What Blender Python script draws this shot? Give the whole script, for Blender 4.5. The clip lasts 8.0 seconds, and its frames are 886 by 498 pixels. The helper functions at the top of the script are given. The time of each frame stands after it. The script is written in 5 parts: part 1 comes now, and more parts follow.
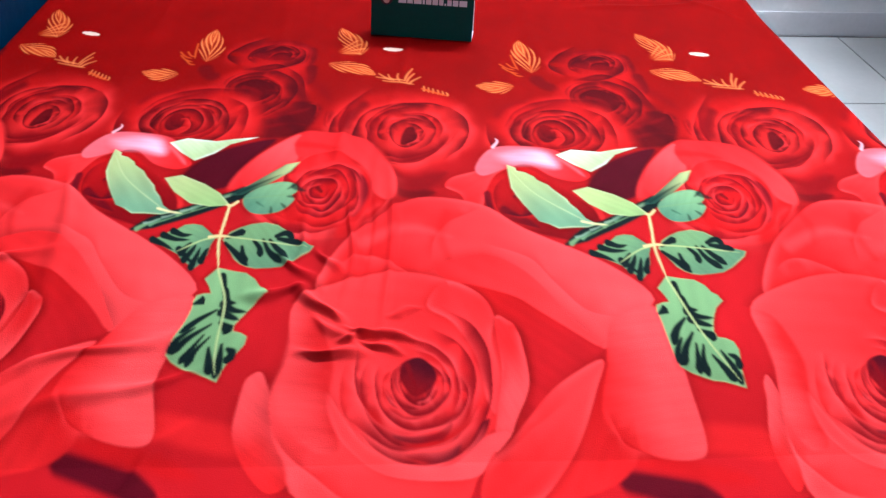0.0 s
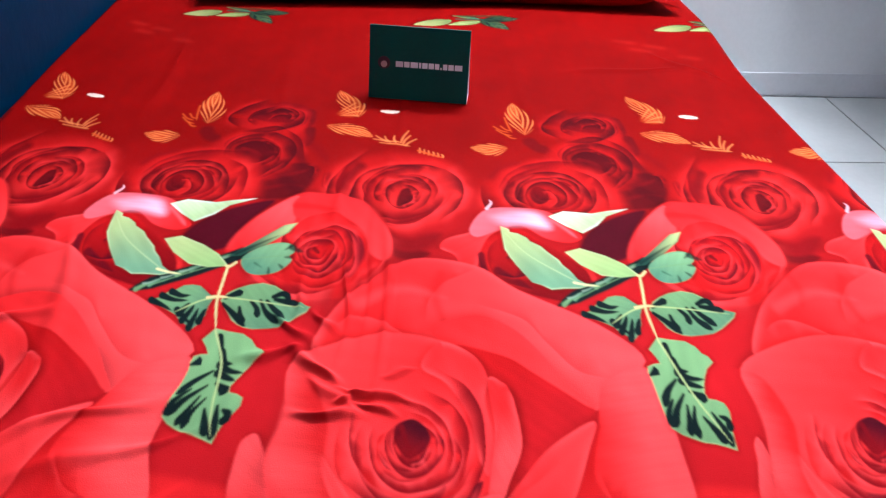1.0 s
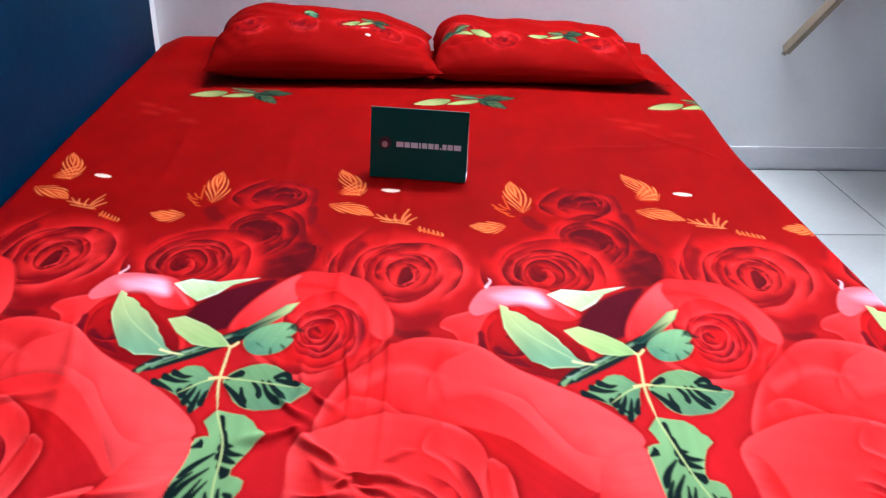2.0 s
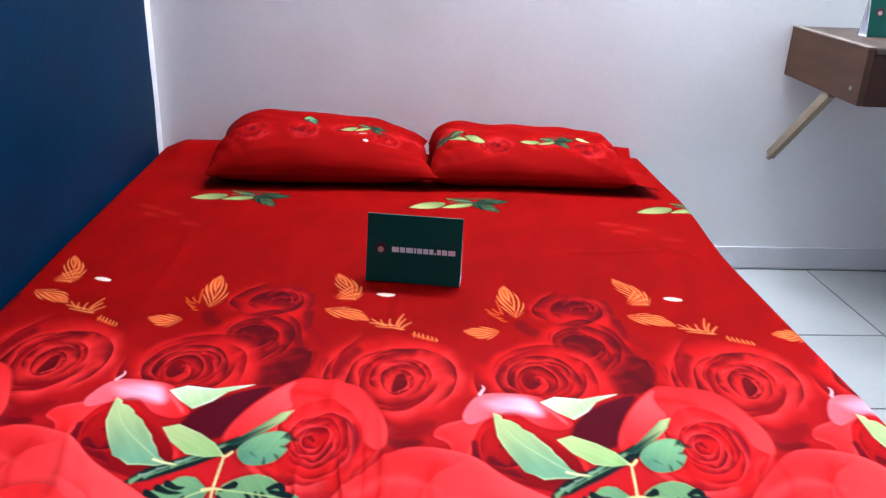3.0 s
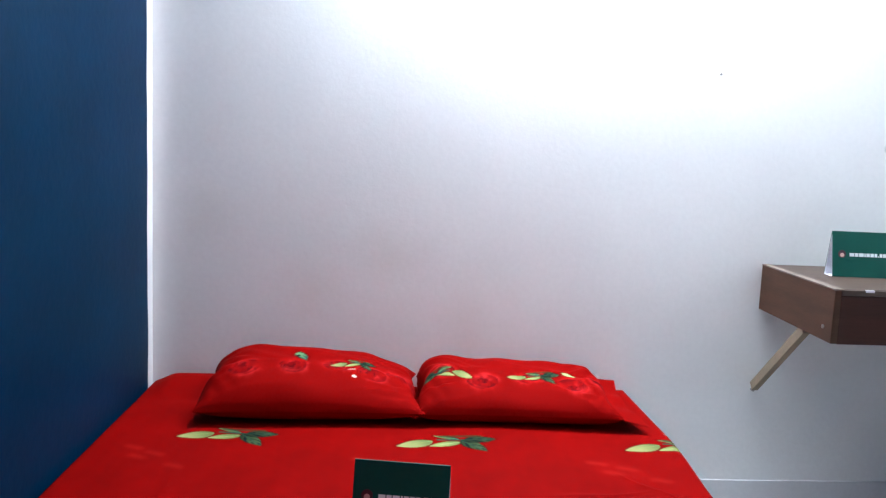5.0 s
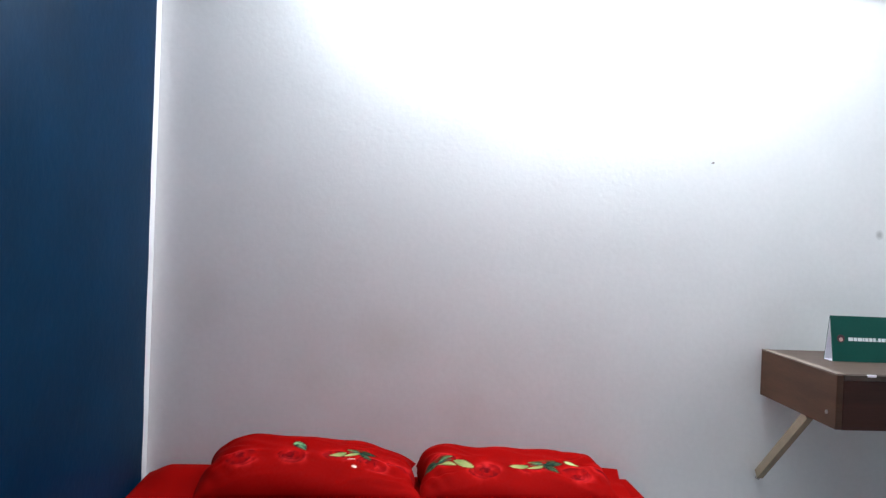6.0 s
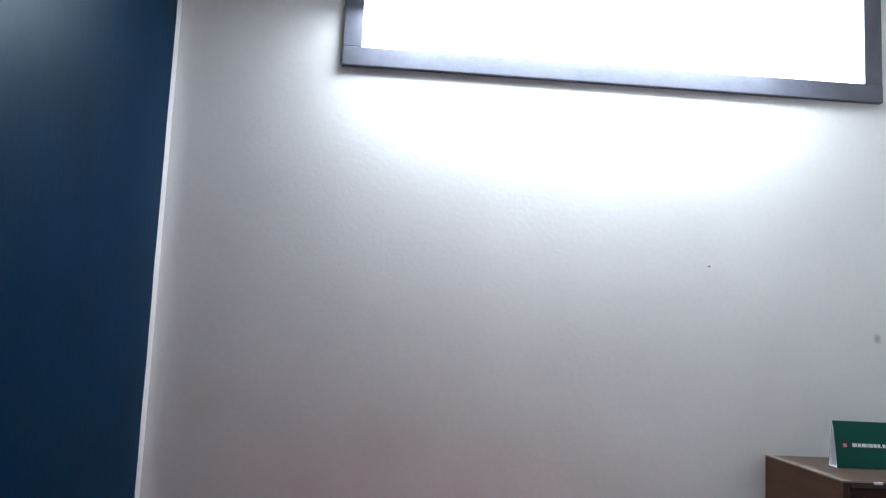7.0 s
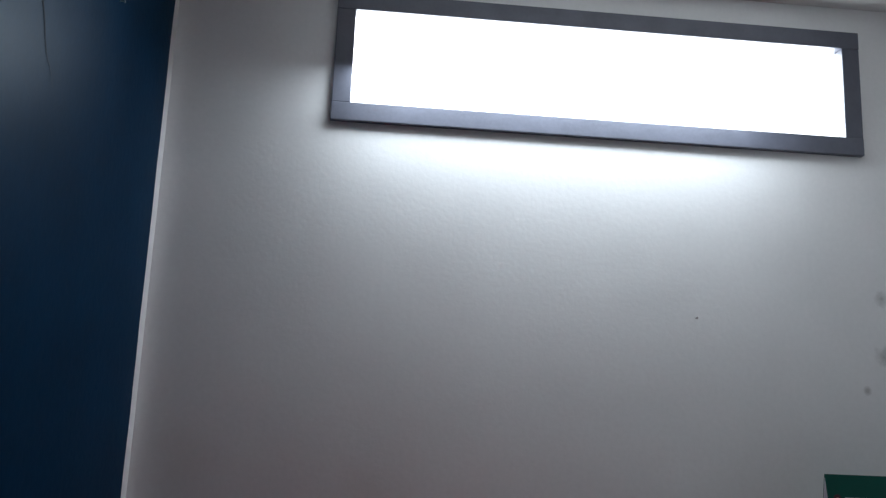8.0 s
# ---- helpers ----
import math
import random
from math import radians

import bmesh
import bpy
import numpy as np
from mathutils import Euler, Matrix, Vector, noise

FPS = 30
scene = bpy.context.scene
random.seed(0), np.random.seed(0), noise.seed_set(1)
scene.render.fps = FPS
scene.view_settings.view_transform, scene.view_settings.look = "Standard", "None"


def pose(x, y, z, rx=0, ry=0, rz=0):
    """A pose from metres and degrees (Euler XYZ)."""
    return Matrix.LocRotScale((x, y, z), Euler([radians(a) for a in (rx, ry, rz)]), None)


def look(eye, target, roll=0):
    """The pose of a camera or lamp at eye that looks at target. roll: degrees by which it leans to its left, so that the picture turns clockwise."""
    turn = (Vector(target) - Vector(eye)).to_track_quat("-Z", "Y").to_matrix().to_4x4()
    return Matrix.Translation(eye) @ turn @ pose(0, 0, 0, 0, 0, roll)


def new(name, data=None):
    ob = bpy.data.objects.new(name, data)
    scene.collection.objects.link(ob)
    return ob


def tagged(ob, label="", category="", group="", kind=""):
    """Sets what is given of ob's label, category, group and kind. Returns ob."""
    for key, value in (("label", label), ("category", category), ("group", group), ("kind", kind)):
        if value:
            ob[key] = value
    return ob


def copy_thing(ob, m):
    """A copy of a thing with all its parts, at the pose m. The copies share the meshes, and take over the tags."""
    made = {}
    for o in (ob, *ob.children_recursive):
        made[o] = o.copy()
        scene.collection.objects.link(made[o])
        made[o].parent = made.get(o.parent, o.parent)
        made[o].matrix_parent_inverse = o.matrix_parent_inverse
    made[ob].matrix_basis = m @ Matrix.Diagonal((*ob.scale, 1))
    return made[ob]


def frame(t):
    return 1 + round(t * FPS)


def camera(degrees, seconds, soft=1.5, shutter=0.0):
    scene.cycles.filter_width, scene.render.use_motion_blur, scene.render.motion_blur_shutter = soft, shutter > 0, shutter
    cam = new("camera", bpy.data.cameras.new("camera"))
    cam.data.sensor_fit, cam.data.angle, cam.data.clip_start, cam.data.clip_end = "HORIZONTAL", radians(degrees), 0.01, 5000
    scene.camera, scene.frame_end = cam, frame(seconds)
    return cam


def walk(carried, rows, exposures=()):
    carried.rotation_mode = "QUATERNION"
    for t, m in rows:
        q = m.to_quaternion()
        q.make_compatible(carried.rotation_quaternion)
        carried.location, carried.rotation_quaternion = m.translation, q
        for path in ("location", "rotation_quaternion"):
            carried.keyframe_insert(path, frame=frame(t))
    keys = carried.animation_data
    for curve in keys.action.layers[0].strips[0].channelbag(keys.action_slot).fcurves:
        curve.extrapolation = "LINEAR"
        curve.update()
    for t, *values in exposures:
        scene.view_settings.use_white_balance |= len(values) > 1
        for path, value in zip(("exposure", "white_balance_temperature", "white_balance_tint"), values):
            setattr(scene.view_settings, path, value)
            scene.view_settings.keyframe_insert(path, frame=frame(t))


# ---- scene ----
# ---- camera ----
cam = camera(57.9, 8.0, soft=1.3)
PATH = [
    (0, (0.779, -2.641, 1.049), (0.894, -1.045, -0.15), 2.3),
    (0.5, (0.782, -2.646, 1.06), (0.899, -1.014, -0.089), 2.1),
    (1, (0.781, -2.649, 1.072), (0.904, -0.98, -0.023), 2.5),
    (1.5, (0.78, -2.65, 1.083), (0.901, -0.945, 0.045), 2.2),
    (3, (0.779, -2.667, 1.135), (0.912, -0.817, 0.388), 2.4),
    (3.5, (0.778, -2.666, 1.157), (0.916, -0.782, 0.5), 2.5),
    (4, (0.776, -2.672, 1.183), (0.921, -0.744, 0.673), 2.4),
    (4.5, (0.774, -2.681, 1.207), (0.925, -0.724, 0.82), 2.8),
    (5, (0.778, -2.691, 1.215), (0.926, -0.711, 0.976), 2.4),
    (6.3, (0.744, -2.708, 1.216), (0.907, -0.718, 1.289), 2.1),
    (6.5, (0.751, -2.727, 1.217), (0.899, -0.739, 1.367), 2.0),
    (7, (0.74, -2.718, 1.211), (0.898, -0.737, 1.441), 2.6),
    (7.5, (0.759, -2.718, 1.202), (0.916, -0.748, 1.505), 2.8),
    (8, (0.766, -2.723, 1.21), (0.929, -0.762, 1.571), 2.4),
]
EXPOSURES = [(0, 0.82, 5950, 12), (1.5, 0.86, 5950, 12), (3.5, 0.80, 5800, 11), (4.5, 0.80, 5750, 10), (5.0, 0.64, 5950, 9), (6.3, 0.08, 6250, 9), (7.0, -0.48, 6250, 9), (7.5, -1.05, 6250, 9), (8.0, -1.55, 6250, 9)]
walk(cam, [(t, look(eye, target, roll)) for t, eye, target, roll in PATH], EXPOSURES)

# ---- light ----
world = bpy.data.worlds.new("world")
scene.world = world
world.use_nodes = True
sky = world.node_tree.nodes.new("ShaderNodeTexSky")
sky.sky_type, sky.sun_disc = "NISHITA", False
sky.sun_elevation, sky.sun_rotation = radians(50), radians(180)
world.node_tree.links.new(sky.outputs[0], world.node_tree.nodes["Background"].inputs[0])
world.node_tree.nodes["Background"].inputs[1].default_value = 0.15

WEST, EAST, SOUTH, TOP = 0.016, 2.95, -3.5, 2.74          # the room
WX0, WX1, WZ0, WZ1 = 0.575, 2.54, 2.147, 2.633            # the window, outside of its frame


def area_lamp(name, wide, high, watts, colour, spread, at):
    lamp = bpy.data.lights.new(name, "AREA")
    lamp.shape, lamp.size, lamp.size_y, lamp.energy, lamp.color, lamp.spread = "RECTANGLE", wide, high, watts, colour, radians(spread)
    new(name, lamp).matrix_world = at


# sky light, narrowed to darken the bed's head, and an added lamp aimed upward
area_lamp("window_skylight", WX1 - WX0 - 0.100, WZ1 - WZ0 - 0.100, 94, (0.90, 0.96, 1.0), 126, pose((WX0 + WX1) / 2, 0.0355, (WZ0 + WZ1) / 2, -90, 0, 0))
area_lamp("ceiling_fill", WX1 - WX0 - 0.16, 0.04, 8, (0.92, 0.97, 1.0), 180, pose((WX0 + WX1) / 2, 0.010, (WZ0 + WZ1) / 2, -140, 0, 0))


# added lamp just off the window: imitates its glare on the wall below
area_lamp("glare_lamp", 1.5, 0.16, 54, (0.86, 0.94, 1.0), 180, pose((WX0 + WX1) / 2 - 0.15, -0.11, WZ0 + 0.21, 0, 0, 0))


# ---- materials ----
def material(name, colour, rough=0.6, vary=0.12, scale=6.0, grain=90.0, bump=0.15, metal=0.0, spec=0.5, stretch=(1, 1, 1), attribute=""):
    m = bpy.data.materials.new(name)
    m.use_nodes = True
    t, links = m.node_tree.nodes, m.node_tree.links
    bsdf = t["Principled BSDF"]
    bsdf.inputs["Roughness"].default_value = rough
    bsdf.inputs["Metallic"].default_value = metal
    bsdf.inputs["Specular IOR Level"].default_value = spec
    place = t.new("ShaderNodeTexCoord")
    grid = t.new("ShaderNodeMapping")
    grid.inputs["Scale"].default_value = stretch
    links.new(place.outputs["Object"], grid.inputs[0])
    big, fine = t.new("ShaderNodeTexNoise"), t.new("ShaderNodeTexNoise")
    big.inputs["Scale"].default_value, big.inputs["Detail"].default_value = scale, 6
    fine.inputs["Scale"].default_value, fine.inputs["Detail"].default_value = grain, 4
    links.new(grid.outputs[0], big.inputs[0])
    links.new(grid.outputs[0], fine.inputs[0])
    both = t.new("ShaderNodeMath")
    both.operation = "MULTIPLY_ADD"
    links.new(fine.outputs[0], both.inputs[0])
    both.inputs[1].default_value = 0.4
    links.new(big.outputs[0], both.inputs[2])
    span = t.new("ShaderNodeMapRange")
    span.inputs[1].default_value, span.inputs[2].default_value = 0.45, 0.95
    span.inputs[3].default_value, span.inputs[4].default_value = 1 - vary, 1 + vary * 0.6
    links.new(both.outputs[0], span.inputs[0])
    tint = t.new("ShaderNodeMix")
    tint.data_type, tint.blend_type = "RGBA", "MULTIPLY"
    tint.inputs[0].default_value = 1
    if attribute:
        att = t.new("ShaderNodeAttribute")
        att.attribute_name = attribute
        links.new(att.outputs["Color"], tint.inputs[6])
    else:
        tint.inputs[6].default_value = (*colour, 1)
    links.new(span.outputs[0], tint.inputs[7])
    links.new(tint.outputs[2], bsdf.inputs["Base Color"])
    lift = t.new("ShaderNodeBump")
    lift.inputs["Strength"].default_value, lift.inputs["Distance"].default_value = bump, 0.002
    links.new(fine.outputs[0], lift.inputs["Height"])
    links.new(lift.outputs[0], bsdf.inputs["Normal"])
    return m


WHITE = material("white_wall_paint", (0.76, 0.76, 0.76), 0.75, 0.07, 1.8, 55, 0.25)
CEILING = material("white_ceiling_paint", (0.62, 0.61, 0.60), 0.8, 0.05, 2.0, 60, 0.15)
BLUE = material("navy_wall_paint", (0.0001, 0.0150, 0.041), 0.42, 0.25, 3.0, 40, 0.30, spec=0.035)
BLUE.node_tree.nodes["Principled BSDF"].inputs["Specular Tint"].default_value = (0.30, 0.75, 1.0, 1)
TILE = material("pale_floor_tile", (0.38, 0.38, 0.37), 0.28, 0.10, 4.0, 45, 0.05)
SKIRTING = material("grey_white_skirting", (0.66, 0.66, 0.68), 0.7, 0.1, 3.0, 60, 0.15)
GROUT = material("grey_grout", (0.10, 0.095, 0.09), 0.9, 0.2, 12, 120, 0.3)
FRAME = material("grey_window_paint", (0.085, 0.090, 0.118), 0.45, 0.2, 9, 80, 0.2)
CLOTH = material("printed_cotton", (1, 1, 1), 0.75, 0.13, 5.0, 700, 0.22, spec=0.02, attribute="print")
MATTRESS = material("mattress_ticking", (0.6, 0.55, 0.5), 0.9, 0.1, 8, 300, 0.2)
BASE = material("dark_bed_base", (0.05, 0.035, 0.03), 0.7, 0.2, 8, 90, 0.2)
WOOD = material("brown_veneer", (0.066, 0.031, 0.017), 0.55, 0.35, 3.0, 26, 0.15, spec=0.2, stretch=(1, 1, 9))
WOOD_TOP = material("worn_brown_tabletop", (0.062, 0.040, 0.029), 0.5, 0.4, 4.0, 30, 0.12, spec=0.3, stretch=(1, 7, 1))
WOOD_RED = material("red_brown_veneer", (0.042, 0.012, 0.007), 0.5, 0.35, 3.0, 26, 0.15, spec=0.2, stretch=(1, 1, 9))
BATTEN = material("pale_raw_batten", (0.24, 0.185, 0.125), 0.7, 0.3, 6.0, 70, 0.25, stretch=(8, 1, 1))
CARD = material("dark_green_card", (0.003, 0.070, 0.052), 0.42, 0.12, 8, 150, 0.04, spec=0.18)
# lit top edge of the shelf's side, painted as a paler brown
LIT_EDGE = material("lit_edge_brown", (0.155, 0.115, 0.09), 0.6, 0.4, 14, 60, 0.1)
PAPER = material("white_card_edge", (0.78, 0.76, 0.82), 0.7, 0.05, 8, 150, 0.05)
INK = material("white_print", (0.75, 0.78, 0.78), 0.6, 0.05, 8, 150, 0.02)
MAROON = material("maroon_print", (0.05, 0.008, 0.015), 0.6, 0.1, 8, 150, 0.02)
SKIN = material("pale_pink_print", (0.5, 0.3, 0.26), 0.6, 0.1, 8, 150, 0.02)
STEEL = material("dull_steel", (0.35, 0.34, 0.33), 0.4, 0.2, 30, 200, 0.1, metal=0.9)
CRACK = material("dark_crack", (0.01, 0.018, 0.03), 0.9, 0.2, 30, 200, 0.1)

GLASS = bpy.data.materials.new("clear_glass")
GLASS.use_nodes = True
pane_bsdf = GLASS.node_tree.nodes["Principled BSDF"]
pane_bsdf.inputs["Transmission Weight"].default_value = 1
pane_bsdf.inputs["Roughness"].default_value = 0.02
pane_bsdf.inputs["IOR"].default_value = 1.1


def paint_ends(m):
    """The navy paint stops in an uneven line short of the corner, which stays white."""
    t, links = m.node_tree.nodes, m.node_tree.links
    bsdf = t["Principled BSDF"]
    old = bsdf.inputs["Base Color"].links[0].from_socket
    place, parts = t.new("ShaderNodeNewGeometry"), t.new("ShaderNodeSeparateXYZ")
    wave = t.new("ShaderNodeTexNoise")
    wave.inputs["Scale"].default_value = 2.5
    links.new(place.outputs["Position"], wave.inputs[0])
    links.new(place.outputs["Position"], parts.inputs[0])
    sway = t.new("ShaderNodeMath")
    sway.operation = "MULTIPLY_ADD"
    links.new(wave.outputs[0], sway.inputs[0])
    sway.inputs[1].default_value = 0.035
    links.new(parts.outputs[1], sway.inputs[2])
    edge = t.new("ShaderNodeMath")
    edge.operation = "GREATER_THAN"
    links.new(sway.outputs[0], edge.inputs[0])
    edge.inputs[1].default_value = -0.038
    mix = t.new("ShaderNodeMix")
    mix.data_type = "RGBA"
    links.new(edge.outputs[0], mix.inputs[0])
    links.new(old, mix.inputs[6])
    mix.inputs[7].default_value = (0.58, 0.56, 0.57, 1)
    links.new(mix.outputs[2], bsdf.inputs["Base Color"])


paint_ends(BLUE)


def tone_patches(m, spots, tone=(0.16, 0.15, 0.14), cover=0.5, grain=24):
    """Smudges and other patches mixed into the colour, each at a place and with a radius in metres."""
    t, links = m.node_tree.nodes, m.node_tree.links
    bsdf = t["Principled BSDF"]
    place, rough = t.new("ShaderNodeNewGeometry"), t.new("ShaderNodeTexNoise")
    rough.inputs["Scale"].default_value, rough.inputs["Detail"].default_value = grain, 4
    links.new(place.outputs["Position"], rough.inputs[0])
    for spot, size in spots:
        old = bsdf.inputs["Base Color"].links[0].from_socket
        far, sway, span, mix = t.new("ShaderNodeVectorMath"), t.new("ShaderNodeMath"), t.new("ShaderNodeMapRange"), t.new("ShaderNodeMix")
        far.operation, sway.operation = "DISTANCE", "MULTIPLY_ADD"
        links.new(place.outputs["Position"], far.inputs[0])
        far.inputs[1].default_value = spot
        links.new(rough.outputs[0], sway.inputs[0])
        sway.inputs[1].default_value = 2.2 * size
        links.new(far.outputs["Value"], sway.inputs[2])
        span.inputs[1].default_value, span.inputs[2].default_value, span.inputs[3].default_value, span.inputs[4].default_value = 1.1 * size, 2.2 * size, cover, 0.0
        links.new(sway.outputs[0], span.inputs[0])
        mix.data_type = "RGBA"
        links.new(span.outputs[0], mix.inputs[0])
        links.new(old, mix.inputs[6])
        mix.inputs[7].default_value = (*tone, 1)
        links.new(mix.outputs[2], bsdf.inputs["Base Color"])


# dark smudges at the right end of the wall
tone_patches(WHITE, (((2.590, 0, 1.62), 0.030), ((2.585, 0, 1.41), 0.035), ((2.515, 0, 1.29), 0.016)))
# faint, broad brownish patches on the wall over the bed's head
tone_patches(WHITE, (((0.55, 0, 0.74), 0.13), ((1.10, 0, 0.68), 0.17), ((0.80, 0, 0.86), 0.12), ((0.20, 0, 1.0), 0.12)), (0.50, 0.43, 0.35), 0.16, 5)


# ---- building helpers ----
def box(lo, hi, bevel=0.0, bm=None):
    bm = bm or bmesh.new()
    made = bmesh.ops.create_cube(bm, size=1)["verts"]
    for v in made:
        v.co = [lo[i] if v.co[i] < 0 else hi[i] for i in range(3)]
    if bevel:
        edges = {e for v in made for e in v.link_edges}
        bmesh.ops.bevel(bm, geom=list(edges), offset=bevel, segments=2, affect="EDGES", profile=0.6)
    return bm


def mesh_of(name, bm, mat, smooth=False):
    me = bpy.data.meshes.new(name)
    bmesh.ops.recalc_face_normals(bm, faces=bm.faces)
    bm.to_mesh(me)
    bm.free()
    me.materials.append(mat)
    if smooth:
        me.polygons.foreach_set("use_smooth", [True] * len(me.polygons))
    return me


def part(name, bm, mat, parent, label="", smooth=False):
    ob = new(name, mesh_of(name, bm, mat, smooth))
    ob.parent = parent
    if label:
        ob["label"] = label
    return ob


def structure(name, bm, mat, label, category):
    return tagged(new(name, mesh_of(name, bm, mat)), label, category, kind="structure")


def disc(radius, depth, segments=20):
    bm = bmesh.new()
    bmesh.ops.create_cone(bm, cap_ends=True, segments=segments, radius1=radius, radius2=radius, depth=depth)
    return bm


# ---- the room ----
bm = box((WEST - 0.12, 0, -0.1), (WX0, 0.12, TOP + 0.1))
box((WX1, 0, -0.1), (EAST + 0.12, 0.12, TOP + 0.1), bm=bm)
box((WX0, 0, -0.1), (WX1, 0.12, WZ0), bm=bm)
box((WX0, 0, WZ1), (WX1, 0.12, TOP + 0.1), bm=bm)
structure("wall_north", bm, WHITE, "white plastered wall with a high window opening", "wall")
structure("wall_west", box((WEST - 0.12, SOUTH, -0.1), (WEST, 0, TOP + 0.1)), BLUE, "glossy navy blue wall with uneven paint edge", "wall")
# east and south walls are unseen; colours chosen for the light they bounce
structure("wall_east", box((EAST, SOUTH, -0.1), (EAST + 0.12, 0, TOP + 0.1)), WHITE, "plain white plastered wall", "wall")
structure("wall_south", box((WEST - 0.12, SOUTH - 0.12, -0.1), (EAST + 0.12, SOUTH, TOP + 0.1)), BLUE, "plain navy blue painted wall", "wall")
structure("ceiling", box((WEST, SOUTH, TOP), (EAST, 0, TOP + 0.1)), CEILING, "plain white painted ceiling", "ceiling")
floor = structure("floor", box((WEST, SOUTH, -0.1), (EAST, 0, -0.003)), GROUT, "pale grey tiled floor with thin joints", "floor")


def window():
    root = tagged(new("window_1"), "long high window with dark grey frame", "window", kind="structure")
    f = 0.067
    part("sill_rail", box((WX0, -0.022, WZ0), (WX1, 0.034, WZ0 + f), 0.003), FRAME, root)
    part("head_rail", box((WX0, -0.022, WZ1 - f), (WX1, 0.034, WZ1), 0.003), FRAME, root)
    part("jamb", box((WX0, -0.020, WZ0 + f), (WX0 + f, 0.034, WZ1 - f), 0.003), FRAME, root)
    part("jamb", box((WX1 - f, -0.020, WZ0 + f), (WX1, 0.034, WZ1 - f), 0.003), FRAME, root)
    pane = part("pane", box((WX0 + f - 0.004, 0.037, WZ0 + f - 0.004), (WX1 - f + 0.004, 0.042, WZ1 - f + 0.004)), GLASS, root)
    pane.visible_shadow = False
    return root


window()
GLOW = bpy.data.materials.new("white_sky_glow")
GLOW.use_nodes = True
GLOW.node_tree.nodes["Principled BSDF"].inputs["Base Color"].default_value = (0, 0, 0, 1)
GLOW.node_tree.nodes["Principled BSDF"].inputs["Emission Color"].default_value = (0.95, 0.98, 1, 1)
GLOW.node_tree.nodes["Principled BSDF"].inputs["Emission Strength"].default_value = 9
structure("backdrop", box((-8, 6, -1), (11, 6.1, 12)), GLOW, "blank white bright sky outside the window", "sky")

# ---- printed bed sheet ----
REPEAT = 0.607
RED = (0.200, 0.0008, 0.0005)
CRIMSON, CORAL, PINK = (0.44, 0.004, 0.005), (0.64, 0.012, 0.013), (0.76, 0.031, 0.032)
LIME, GREEN, PINE, BLACK = (0.37, 0.43, 0.17), (0.14, 0.26, 0.11), (0.015, 0.06, 0.04), (0.004, 0.010, 0.010)
ORANGE, AMBER, SHELL = (0.58, 0.075, 0.012), (0.72, 0.19, 0.055), (0.72, 0.48, 0.38)

PALE, CHERRY, SCARLET, ROUGE = (0.83, 0.056, 0.058), (0.60, 0.017, 0.016), (0.46, 0.007, 0.007), (0.33, 0.003, 0.003)
RUBY, WINE, BLOOD, NIGHT, PLUM = (0.42, 0.006, 0.009), (0.15, 0.001, 0.003), (0.15, 0.001, 0.004), (0.055, 0.001, 0.003), (0.040, 0.001, 0.006)
EMBER, MOSS = (0.55, 0.040, 0.006), (0.09, 0.19, 0.10)

def ramp(a, lo, hi):
    a = np.clip((a - lo) / (hi - lo), 0, 1)
    return a * a * (3 - 2 * a)


FLAT = np.array((1.0, 0.66))                             # bands are printed wider along the cloth than across it


def outline(points, closed, steps=5):
    """A smooth line through the points."""
    pts = np.asarray(points, dtype=float)
    ring = np.concatenate((pts[-1:], pts, pts[:2])) if closed else np.concatenate((2 * pts[:1] - pts[1:2], pts, 2 * pts[-1:] - pts[-2:-1]))
    a, b, c, d = ring[:-3], ring[1:-2], ring[2:-1], ring[3:]
    line = [b + f * 0.5 * (c - a) + f * f * (a - 2.5 * b + 2 * c - 0.5 * d) + f ** 3 * (1.5 * (b - c) + 0.5 * (d - a)) for f in np.arange(steps) / steps]
    line = np.stack(line, 1).reshape(-1, 2)
    return line if closed else np.concatenate((line, pts[-1:]))


